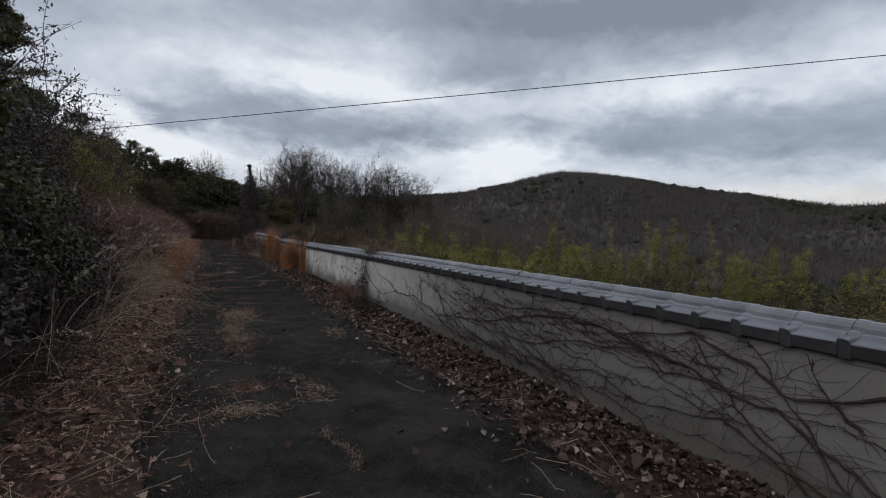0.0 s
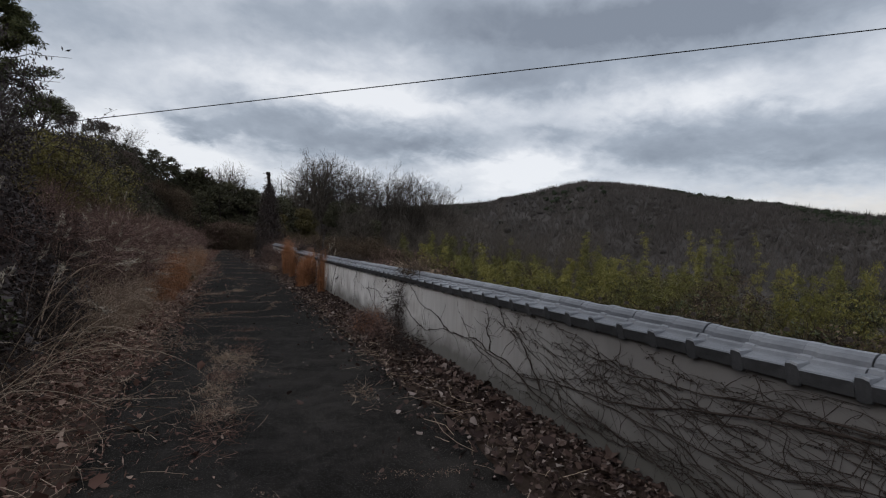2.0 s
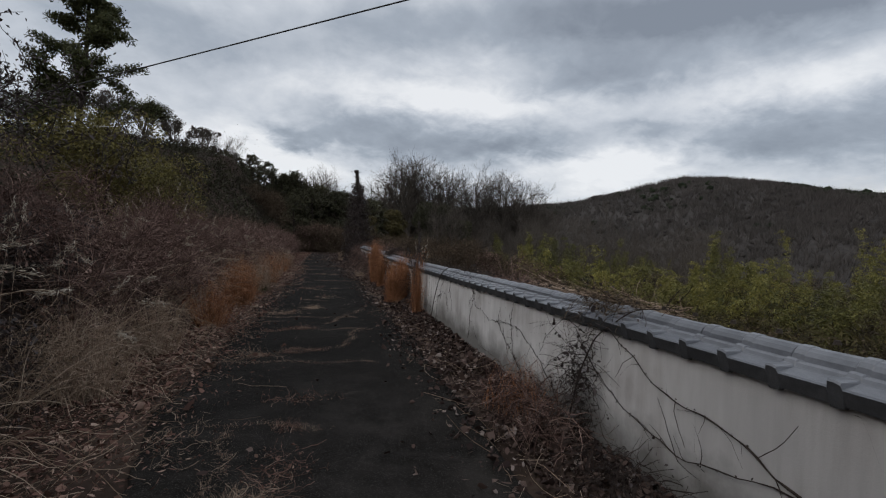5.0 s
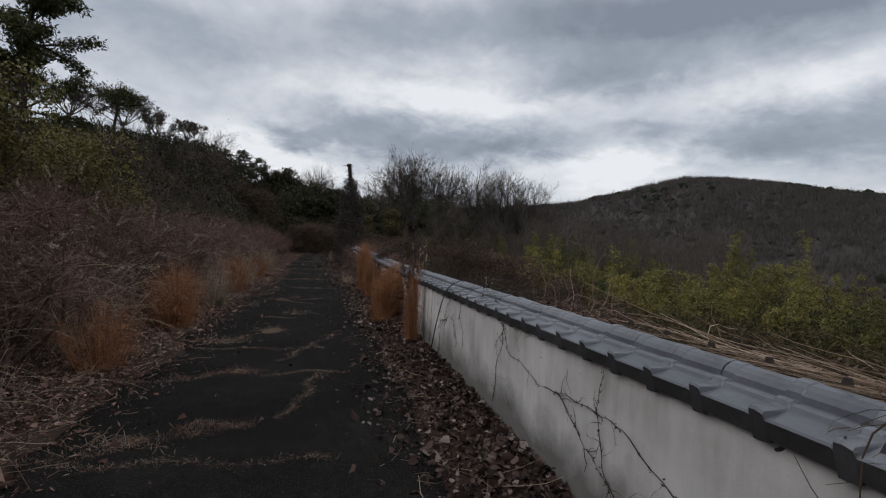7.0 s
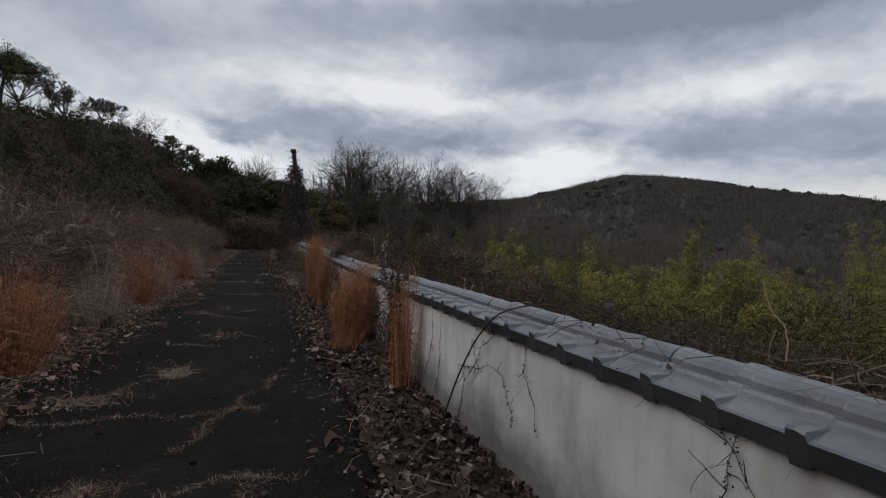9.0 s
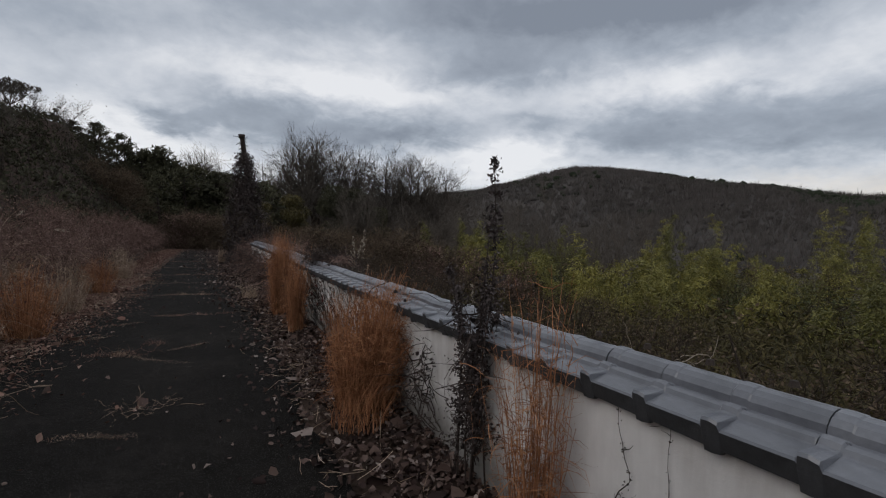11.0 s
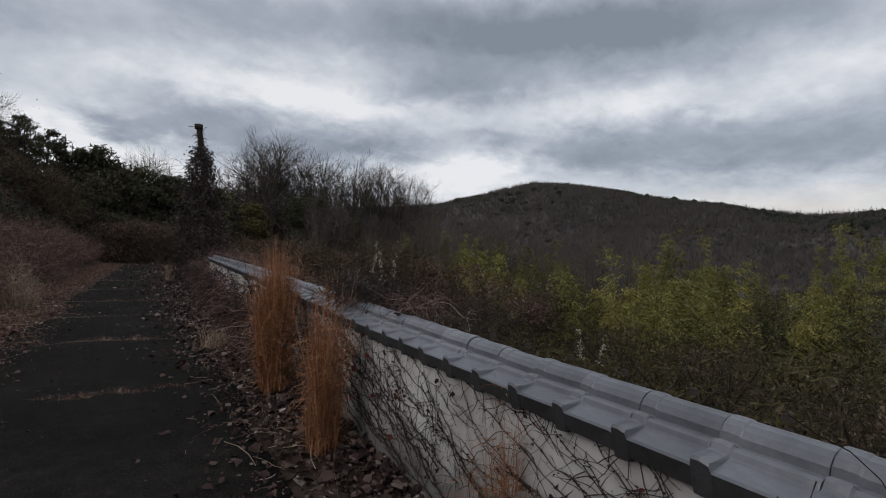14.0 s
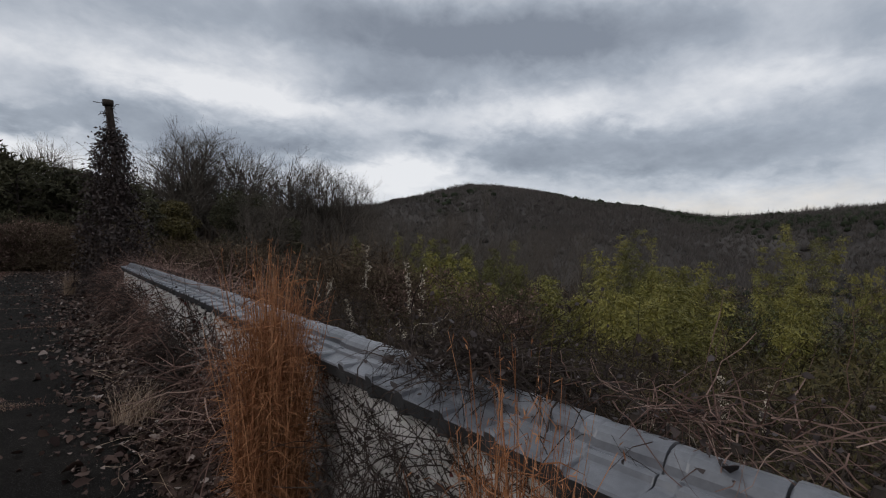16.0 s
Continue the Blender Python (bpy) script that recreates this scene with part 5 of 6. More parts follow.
def hillside_cover():
    rng = np.random.default_rng(950)
    n = 80000
    y = 10 + 108 * rng.uniform(0, 1, n)
    x = -5.5 - (22 + 0.2 * y) * rng.uniform(0, 1, n) ** 1.3 - 0.01 * y
    lump = np.clip(wobble(x, y, 0.9, 31), -0.6, 1) + 0.9
    z = ground_z(x, y) + rng.uniform(0, 1, n) ** 0.7 * lump * (0.12 + 0.55 * smooth(14, 48, y))
    v, f = leaves(np.stack([x, y, z], axis=1), 0.09 + 0.2 * smooth(12, 45, y), 0.05 + 0.09 * smooth(12, 45, y), rng, np.array([0, 0, 0.3]), 1.0)
    tagged(new("hillside_thicket", mesh_np("hillside_thicket", v, f, M_EVERGREEN)), "dark evergreen undergrowth covering the hillside", "undergrowth", kind="stuff")
    m = 9000
    y = 12 + 76 * rng.uniform(0, 1, m)
    x = -6.0 - 20 * rng.uniform(0, 1, m) - 0.02 * y
    b = np.stack([x, y, ground_z(x, y) + 0.2], axis=1)
    p = twig_lines(rng, b, np.array([[0, 0, 1.0]]) + rng.normal(size=(m, 3)) * 0.35, rng.uniform(0.4, 1.2, m) * (0.5 + 0.9 * smooth(14, 45, y)), 4, 0.25)
    tagged(new("hillside_saplings", mesh_np("hillside_saplings", *strands(p, (0.003 + 0.009 * smooth(12, 45, y))[:, None] * np.array([1, 0.8, 0.6, 0.3])[None]), M_DARKBARK)), "thin bare saplings on the hillside", "undergrowth", kind="stuff")


hillside_cover()


def end_shrubs():
    rng = np.random.default_rng(1000)
    for i in range(34):
        x = rng.uniform(-9, 4) if i < 16 else rng.uniform(1.5, 14)
        y = rng.uniform(54.5, 60) if i < 16 else rng.uniform(30, 60)
        g = gz1(x, y)
        cl = [(rng.uniform(-1.6, 1.6), rng.uniform(-1.2, 1.2), rng.uniform(0.3, 2.6)) for k in range(16)]
        shrub("deciduous_shrub", "brown leafless thicket closing the end of the lane", (x, y, g), cl, [0.75] * 16, 2200, 0.14, M_BROWNSCRUB if i % 3 else M_REDTWIG, 1010 + i, 700, M_BROWNSCRUB, group="thickets", twig_len=1.3, twig_r=0.010)


end_shrubs()


def pole():
    rng = np.random.default_rng(1100)
    x, y = 0.25, 37.5
    t = thing("utility_pole", (x, y, gz1(x, y)), "old utility pole smothered in dead vines", "utility pole")
    h = 6.5 - gz1(x, y)
    part("post", mesh_np("post", *tubes(np.array([[[0.12, 0, -0.3], [0.05, 0, h / 2], [-0.35, 0, h]]]), np.array([[0.14, 0.13, 0.11]]), 12), M_DARKBARK, True), t)
    part("cap", mesh_np("cap", *tubes(np.array([[[-0.35, 0, h - 0.16], [-0.35, 0, h - 0.15], [-0.36, 0, h + 0.04], [-0.36, 0, h + 0.05]]]), np.array([[0.04, 0.16, 0.16, 0.04]]), 12), M_DARKBARK, True), t)
    n = 900
    zz = rng.uniform(0, 1, n) ** 1.3 * h
    rad = 0.10 + 1.15 * np.clip(1 - zz / (h - 1.0), 0, 1) ** 0.55
    a = rng.uniform(0, 6.28, n)
    b = np.stack([np.cos(a) * rad * rng.uniform(0.3, 1, n) - 0.35 * zz / h * 0.9, np.sin(a) * rad * 0.7, zz], axis=1)
    p = twig_lines(rng, b, rng.normal(size=(n, 3)) * np.array([0.4, 0.4, 1.0]), rng.uniform(0.3, 1.1, n) * np.where(zz > h - 1.6, 0.4, 1.0), 5, 0.35, 0.3)
    part("vines", mesh_np("vines", *strands(p, np.full((n, 5), 0.010)), M_VINE), t, kind="stuff")
    c = b[rng.integers(0, n, 11000)] + rng.normal(size=(11000, 3)) * 0.13
    c = c[c[:, 2] < h - 0.9]
    v, f = leaves(c, 0.12, 0.07, rng, None, 1.0, 0.4)
    part("dead_foliage", mesh_np("dead_foliage", v, f, M_DARKLEAF), t, kind="stuff")


pole()



# creepers on the wall
def creeper(name, label, lines, seed, radius=0.006, side_n=4, side_len=0.35, group="bare creepers", x=0.05, nubs=10):
    """Each line is a list of (y, z) along the wall face, thick end first; side shoots start along it."""
    rng = np.random.default_rng(seed)
    y0, z0 = lines[0][0]
    t = thing(name, (x, y0, z0), label, "creeper", group)
    for ln in lines:
        q = np.array(ln, float)
        s = np.linspace(0, len(q) - 1, 6 * len(q))
        w1, w2 = rng.uniform(0, 6.28, 2)
        yy = np.interp(s, np.arange(len(q)), q[:, 0]) + 0.014 * np.sin(s * 5.3 + w1) + 0.006 * np.sin(s * 13 + w2)
        zz = np.interp(s, np.arange(len(q)), q[:, 1]) + 0.016 * np.sin(s * 4.1 + w2) + 0.008 * np.sin(s * 11 + w1)
        P = np.stack([0.008 * np.sin(s * 5), yy - y0, zz - z0], axis=1)
        R = radius * 0.8 * np.linspace(1, 0.3, len(s)) * (1 + 0.3 * np.sin(s * 11))
        part("stem", mesh_np("stem", *tubes(P[None], R[None], 5), M_VINE, True), t)
        m = 16 * len(q)
        c = P[rng.integers(0, len(s), m)] + rng.normal(size=(m, 3)) * np.array([0.003, 0.008, 0.008])
        part("bud_mass", mesh_np("bud_mass", *leaves(c, 0.014, 0.009, rng), M_VINE), t, kind="stuff")
        k = side_n * len(q)
        i = rng.integers(1, len(s) - 1, k)
        d = np.stack([np.zeros(k), rng.normal(size=k), rng.uniform(-0.9, 1.0, k)], axis=1)
        tw = twig_lines(rng, P[i], d, side_len * rng.uniform(0.15, 1.2, k), 6, 0.22)
        tw[:, :, 0] = np.clip(tw[:, :, 0], -0.02, 0.012)
        tw[:, :, 2] = np.minimum(tw[:, :, 2], 0.985 - z0)
        part("twigs", mesh_np("twigs", *strands(tw, 0.0021 * np.linspace(1, 0.5, 6)[None] * np.ones((k, 1))), M_VINE), t)
    return t


def wall_vines():
    L = "bare woody creeper spreading over the plaster"
    creeper("creeper", L, [[(-2.6, 0.12), (-2.16, 0.38), (-1.99, 0.48), (-1.7, 0.61), (-1.36, 0.65), (-0.93, 0.65), (-0.67, 0.74), (-0.06, 0.66), (0.66, 0.5), (1.52, 0.45), (2.4, 0.55)],
                           [(-1.36, 0.65), (-0.9, 0.75), (-0.38, 0.83), (0.34, 0.85), (1.25, 0.63), (1.92, 0.5), (2.91, 0.42), (4.4, 0.53)],
                           [(-2.3, 0.85), (-1.76, 0.71), (-1.49, 0.88), (-1.14, 0.95), (-0.38, 0.83), (0.51, 0.88), (1.55, 0.75), (2.2, 0.85)]], 11, 0.012, 6, 0.5)
    creeper("creeper", L, [[(-2.4, 0.05), (-2.1, 0.31), (-1.82, 0.63), (-1.62, 0.91), (-1.52, 1.0)], [(-2.2, 0.1), (-1.95, 0.24), (-1.62, 0.35), (-1.37, 0.45), (-0.7, 0.3), (-0.34, 0.46), (0.3, 0.31), (0.9, 0.4)],
                           [(-2.14, 0.66), (-1.98, 0.75), (-1.88, 0.98)], [(-1.9, 0.2), (-1.5, 0.55), (-1.3, 0.75), (-1.15, 0.98)]], 12, 0.009, 6, 0.45)
    creeper("creeper", L, [[(0.2, 0.2), (0.6, 0.45), (1.1, 0.6), (1.7, 0.82), (2.3, 0.95)], [(0.8, 0.25), (1.2, 0.5), (2.0, 0.6), (2.8, 0.85)], [(1.6, 0.3), (2.2, 0.4), (2.9, 0.75), (3.4, 0.98)], [(2.0, 0.2), (2.6, 0.35), (3.3, 0.33), (3.9, 0.5), (4.3, 0.8)]], 13, 0.006, 6, 0.45)
    flow = np.random.default_rng(21)
    for g in range(4):
        lines = []
        for _ in range(7):
            y, z = flow.uniform(-2.9, 0.6) + g * 0.6, flow.uniform(0.15, 0.8)
            ln, slope = [(y, z)], flow.uniform(0.0, 0.22)
            for _k in range(8):
                y += flow.uniform(0.18, 0.34)
                slope = slope * 0.8 + flow.normal() * 0.10
                z = min(max(z + slope * 0.25, 0.25), 0.98)
                ln.append((y, z))
            lines.append(ln)
        creeper("creeper", "long thin creeper strands trailing along the plaster", lines, 22 + g, 0.0042, 3, 0.22)
    creeper("creeper", L, [[(2.4, 0.22), (3.0, 0.42), (3.53, 0.51), (3.83, 0.55), (4.58, 0.53), (5.33, 0.40), (5.83, 0.45), (6.32, 0.66), (6.65, 0.95)], [(2.6, 0.35), (2.81, 0.63), (2.97, 0.74), (3.26, 0.84), (3.34, 1.0)], [(3.53, 0.51), (3.58, 0.73), (3.61, 0.93)],
                           [(4.58, 0.53), (5.0, 0.66), (5.6, 0.75), (6.1, 0.98)]], 14, 0.008, 4, 0.3)
    creeper("creeper", L, [[(6.9, 0.2), (7.3, 0.5), (7.79, 0.68), (8.08, 0.72), (8.56, 0.66), (8.96, 0.66), (9.4, 0.75), (9.57, 0.95)], [(7.7, 0.2), (8.0, 0.43), (8.08, 0.75), (8.0, 1.0)], [(9.75, 0.24), (9.6, 0.65), (9.51, 0.95)], [(8.56, 0.66), (8.2, 0.5), (7.9, 0.3)]], 15, 0.0042, 3, 0.18)
    creeper("creeper", "few thin bare creeper shoots hanging down the clean plaster", [[(11.95, 0.1), (11.7, 0.52), (11.46, 0.83), (11.2, 1.0)], [(11.87, 0.58), (11.3, 0.72), (11.07, 0.65), (11.01, 0.42)], [(10.9, 1.0), (10.84, 0.75), (10.7, 0.5)], [(12.4, 0.2), (12.3, 0.6), (12.35, 1.0)], [(12.7, 0.3), (12.5, 0.7), (12.6, 1.0)]], 16, 0.0035, 2, 0.16)
    rng = np.random.default_rng(17)
    for i, (ya, yb, n) in enumerate([(13.8, 15.2, 34), (15.2, 16.6, 60), (16.6, 18.0, 64), (18.0, 19.6, 70), (19.6, 22.0, 80), (22.0, 25.0, 80)]):
        lines = []
        for k in range(10 if i else 5):
            y, z = rng.uniform(ya, yb), rng.uniform(0.12, 0.4)
            ln = [(y, z)]
            run = rng.uniform(0.10, 0.42)
            rise = rng.uniform(0.05, 0.15)
            for q in range(8):
                y += run + rng.normal() * 0.05
                z = min(z + rise + rng.normal() * 0.035, 0.985)
                ln.append((y, z))
            lines.append(ln)
        creeper("creeper_net", "dense net of bare creeper stems with a few crimson leaves", lines, 30 + i, 0.0042, 6 if i else 5, 0.26, group="creeper nets")
        t = thing("dead_leaf_sprays", (0.03, (ya + yb) / 2, 0.6), "withered crimson and brown leaves held by the creeper", "leaves", "creeper leaves")
        m = int(n * 0.7)
        c = np.stack([rng.uniform(-0.015, 0.0, m), rng.uniform(ya - yb, yb - ya, m) / 2, rng.uniform(-0.4, 0.42, m)], axis=1)
        v, f = curled(c, 0.036, rng, 1.0)
        part("foliage", mesh_np("foliage", v, f, M_REDLEAF if i % 2 else M_DARKLEAF), t, kind="stuff")


wall_vines()


def arching_shoots():
    rng = np.random.default_rng(19)
    for pts in ([(-0.02, 11.95, 0.2), (-0.03, 11.7, 0.55), (-0.04, 11.4, 0.88), (-0.03, 11.1, 1.12), (0.05, 10.8, 1.22), (0.2, 10.5, 1.22), (0.3, 10.2, 1.2)],
                [(0.0, 6.6, 0.15), (-0.04, 6.4, 0.6), (-0.03, 6.2, 0.95), (0.08, 5.9, 1.2), (0.25, 5.6, 1.24)],
                [(0.0, 16.2, 0.3), (-0.04, 16.0, 0.8), (-0.02, 15.7, 1.1), (0.12, 15.4, 1.2), (0.3, 15.2, 1.2)]):
        q = np.array(pts)
        t = thing("creeper_shoot", pts[0], "single long creeper shoot arching over the coping", "creeper", "creeper shoots")
        s = np.linspace(0, len(q) - 1, 40)
        P = np.stack([np.interp(s, np.arange(len(q)), q[:, k]) for k in range(3)], axis=1)
        for _ in range(3):
            P[1:-1] = (P[:-2] + P[1:-1] + P[2:]) / 3
        P = P - q[0]
        part("stem", mesh_np("stem", *tubes(P[None], np.linspace(0.008, 0.003, 40)[None], 5), M_VINE, True), t)
        k = 26
        tw = twig_lines(rng, P[rng.integers(4, 38, k)], rng.normal(size=(k, 3)) * np.array([0.5, 1, 1]), rng.uniform(0.05, 0.3, k), 5, 0.3)
        part("twigs", mesh_np("twigs", *strands(tw, np.full((k, 5), 0.002)), M_VINE), t)


arching_shoots()


def bramble_mass(name, label, at, size, n, seg, seed, mat=None, leaf_n=0, r=0.004, length=0.6, group="bramble heaps", leafmat=None, sag=0.12):
    rng = np.random.default_rng(seed)
    t = thing(name, at, label, "bramble", group)
    d = unit(rng.normal(size=(n, 3)))
    b = d * rng.uniform(0, 1, (n, 1)) ** 0.5 * np.array(size)
    p = twig_lines(rng, b, rng.normal(size=(n, 3)) * np.array([1, 1, 0.7]), length * rng.uniform(0.4, 1.2, n), seg, 0.32, sag)
    part("twigs", mesh_np("twigs", *strands(p, r * rng.uniform(0.5, 1.2, (n, 1)) * np.linspace(1, 0.4, seg)[None]), mat or M_VINE), t)
    if leaf_n:
        c = p[rng.integers(0, n, leaf_n), rng.integers(0, seg, leaf_n)] + rng.normal(size=(leaf_n, 3)) * 0.02
        v, f = curled(c, 0.026, rng, 1.0)
        part("foliage", mesh_np("foliage", v, f, leafmat or M_DARKLEAF), t, kind="stuff")
    return t


def heaps():
    B = "heap of dead bramble and vines tumbling over the wall"
    bramble_mass("bramble_heap", B, (0.0, 6.45, 0.55), (0.10, 0.22, 0.55), 360, 7, 41, leaf_n=420, r=0.0024, length=0.42)
    bramble_mass("bramble_heap", B, (0.22, 6.35, 1.19), (0.24, 0.42, 0.08), 420, 7, 42, M_BROWNSCRUB, 260, 0.0022, length=0.4)
    t = thing("straw_heap", (0.40, 7.4, 1.16), "long pale straw stalks lying along the back of the wall coping", "straw")
    rng = np.random.default_rng(43)
    n = 170
    b = np.stack([rng.normal(size=n) * 0.035, rng.uniform(-1.7, 0.4, n), np.abs(rng.normal(size=n)) * 0.03], axis=1)
    d = np.stack([rng.normal(size=n) * 0.10, np.ones(n), rng.normal(size=n) * 0.05], axis=1)
    p = twig_lines(rng, b, d, rng.uniform(0.3, 1.0, n), 6, 0.06)
    part("stems", mesh_np("stems", *strands(p, 0.0017 * np.linspace(1, 0.6, 6)[None] * np.ones((n, 1))), M_STRAW), t)
    n = 26
    p = twig_lines(rng, b[:n], rng.normal(size=(n, 3)) + np.array([0, 0.5, 1.0]), rng.uniform(0.1, 0.35, n), 6, 0.3)
    part("twigs", mesh_np("twigs", *strands(p, np.full((n, 6), 0.0020)), M_STRAW), t)
    bramble_mass("bramble_heap", "dark dead weeds heaped at the foot of the wall", (-0.25, 6.9, 0.2), (0.35, 0.9, 0.24), 900, 5, 44, M_REDTWIG, 200, 0.003, 0.4)
    bramble_mass("bramble_heap", "dark dead weeds heaped at the foot of the wall", (-0.15, 5.6, 0.15), (0.2, 0.7, 0.16), 350, 5, 45, M_VINE, 300, 0.003, 0.35)
    bramble_mass("bramble_heap", "thin dead stems lying over the coping", (0.44, 9.0, 1.13), (0.14, 0.8, 0.05), 260, 6, 46, M_REDTWIG, 60, 0.0028, 0.5)
    bramble_mass("bramble_heap", "thin dead stems lying over the coping", (0.36, 10.2, 1.14), (0.10, 0.35, 0.04), 90, 6, 47, M_VINE, 160, 0.003, 0.5)
    bramble_mass("bramble_heap", "dark vines with withered leaves hanging before the wall", (0.0, 14.45, 0.5), (0.04, 0.14, 0.42), 80, 6, 48, M_VINE, 160, 0.004, 0.4)
    bramble_mass("bramble_heap", B, (0.28, 19.6, 1.19), (0.33, 0.6, 0.09), 620, 7, 49, M_VINE, 500, 0.003, 0.45)
    bramble_mass("bramble_heap", B, (-0.02, 19.9, 0.6), (0.08, 1.0, 0.5), 420, 7, 50, M_VINE, 260, 0.003, 0.5)
    bramble_mass("bramble_heap", B, (0.55, 19.4, 1.05), (0.30, 1.5, 0.16), 700, 7, 51, M_SLOPETWIG, 500, 0.0022, 0.5, sag=0.02)
    bramble_mass("bramble_heap", B, (0.35, 18.7, 1.2), (0.10, 0.5, 0.04), 160, 7, 151, M_REDTWIG, 120, 0.0022, 0.45)
    for i, y in enumerate([22.2, 24.3, 26.5, 28.7, 31.0, 33.5, 36.0]):
        bramble_mass("bramble_heap", "grey tangle of leafless bramble leaning on the wall", (-0.10, y, 0.45), (0.22, 1.1, 0.55), 520, 6, 52 + i, M_VINE if i % 2 else M_REDTWIG, 300, 0.005, 0.8)
        if i:
            bramble_mass("bramble_heap", "grey tangle of leafless bramble leaning on the wall", (0.6, y, 0.95), (0.5, 1.1, 0.35), 420, 6, 62 + i, M_REDTWIG, 150, 0.005, 0.8)
    for i in range(15):
        y = -3.5 + i * 2.0
        bramble_mass("bramble_heap", "brown bramble stems rising behind the wall", (0.85, y, 0.35 - 0.1 * (i % 2)), (0.35, 1.0, 0.3), 190, 6, 80 + i, M_DARKBARK, 420, 0.0020, 0.5, leafmat=M_OLIVELEAF, sag=0.0)
    for i, (x, y) in enumerate([(1.2, 21.5), (1.5, 23.5), (1.1, 25.0), (2.0, 20.0), (2.4, 26.0)]):
        bramble_mass("bramble_heap", "brown bramble stems rising behind the wall", (x, y, 0.5), (0.7, 0.9, 0.6), 600, 6, 180 + i, M_SLOPETWIG, 500, 0.0022, 0.6, sag=0.0)


heaps()


def bank_tangle():
    rng = np.random.default_rng(1400)
    for i, y in enumerate(np.arange(1.0, 34, 1.5)):
        x = -4.75 + 0.15 * math.sin(i * 1.7)
        top = (0.45 if y < 6 else 0.85) if y < 10 else 1.0
        bramble_mass("bramble_heap", "pinkish-brown dead bramble and weeds at the foot of the bank", (x, y, gz1(x, y) + top * 0.5), (0.45, 0.9, top * 0.6), 620, 6, 1410 + i, M_DARKBARK if y < 8.5 else (M_REDTWIG, M_VINE, M_STRAW)[i % 3], 900 if y < 8.5 else 500, 0.002, 0.75, "bank brambles", M_DARKLEAF if y < 8.5 else M_RUSTLITTER, 0.2)
        x -= 0.7
        bramble_mass("bramble_heap", "pinkish-brown dead bramble and weeds on the bank", (x, y, gz1(x, y) + 0.5), (0.5, 0.9, 0.7), 500, 6, 1450 + i, M_DARKBARK if y < 7 else (M_REDTWIG, M_VINE, M_REDTWIG, M_STRAW)[i % 4], 1500 if y < 8 else 600, 0.003, 0.9, "bank brambles", M_DARKLEAF if y < 8 else M_RUSTLITTER, 0.15)


bank_tangle()


def goldenrod(at, h, seed, label="tall withered weed with dark seed heads"):
    rng = np.random.default_rng(seed)
    t = thing("dead_weed", at, label, "weed", "tall dead weeds")
    n = 4
    base = rng.normal(size=(n, 3)) * np.array([0.07, 0.07, 0])
    p = twig_lines(rng, base, np.tile([0.02, 0, 1.0], (n, 1)), h * rng.uniform(0.55, 1.0, n), 8, 0.06)
    part("stems", mesh_np("stems", *tubes(p, np.linspace(0.006, 0.002, 8)[None] * np.ones((n, 1)), 5), M_VINE), t)
    m = 300
    k, q = rng.integers(0, n, m), rng.uniform(0.8, 6.99, m)
    i = q.astype(int)
    at0 = p[k, i] + (p[k, i + 1] - p[k, i]) * (q - i)[:, None]
    tw = twig_lines(rng, at0, rng.normal(size=(m, 3)) + np.array([0, 0, 0.9]), 0.11 * (1.15 - q / 7), 3, 0.3)
    part("twigs", mesh_np("twigs", *tubes(tw, np.full((m, 3), 0.0014), 3), M_VINE), t)
    sel = np.nonzero(q > 5.2)[0] if "pale" in label else np.arange(m)
    cnt = 420 if "pale" in label else 2600
    c = tw[rng.choice(sel, cnt), rng.integers(0, 3, cnt)] + rng.normal(size=(cnt, 3)) * 0.014
    v, f = leaves(c, 0.028, 0.016, rng, None, 1.0, 0.6)
    part("foliage", mesh_np("foliage", v, f, M_PLUME if "pale" in label else M_DARKLEAF), t, kind="stuff")


goldenrod((-0.06, 13.55, 0.15), 2.0, 71)
goldenrod((-0.02, 13.7, 0.15), 1.7, 70)
bramble_mass("bramble_heap", "dead vines wound round the tall weed by the wall", (-0.04, 13.6, 0.9), (0.10, 0.10, 0.55), 90, 6, 48, M_VINE, 220, 0.004, 0.4)
P = "withered weed with a pale fluffy seed head"
for _i, _g in enumerate([(1.6, 22.0, -0.4, 2.2), (2.3, 24.5, -0.5, 2.4), (3.4, 19.6, -0.9, 1.5), (3.0, 27.0, -0.7, 2.6)]):
    goldenrod(_g[:3], _g[3], 73 + _i, P)


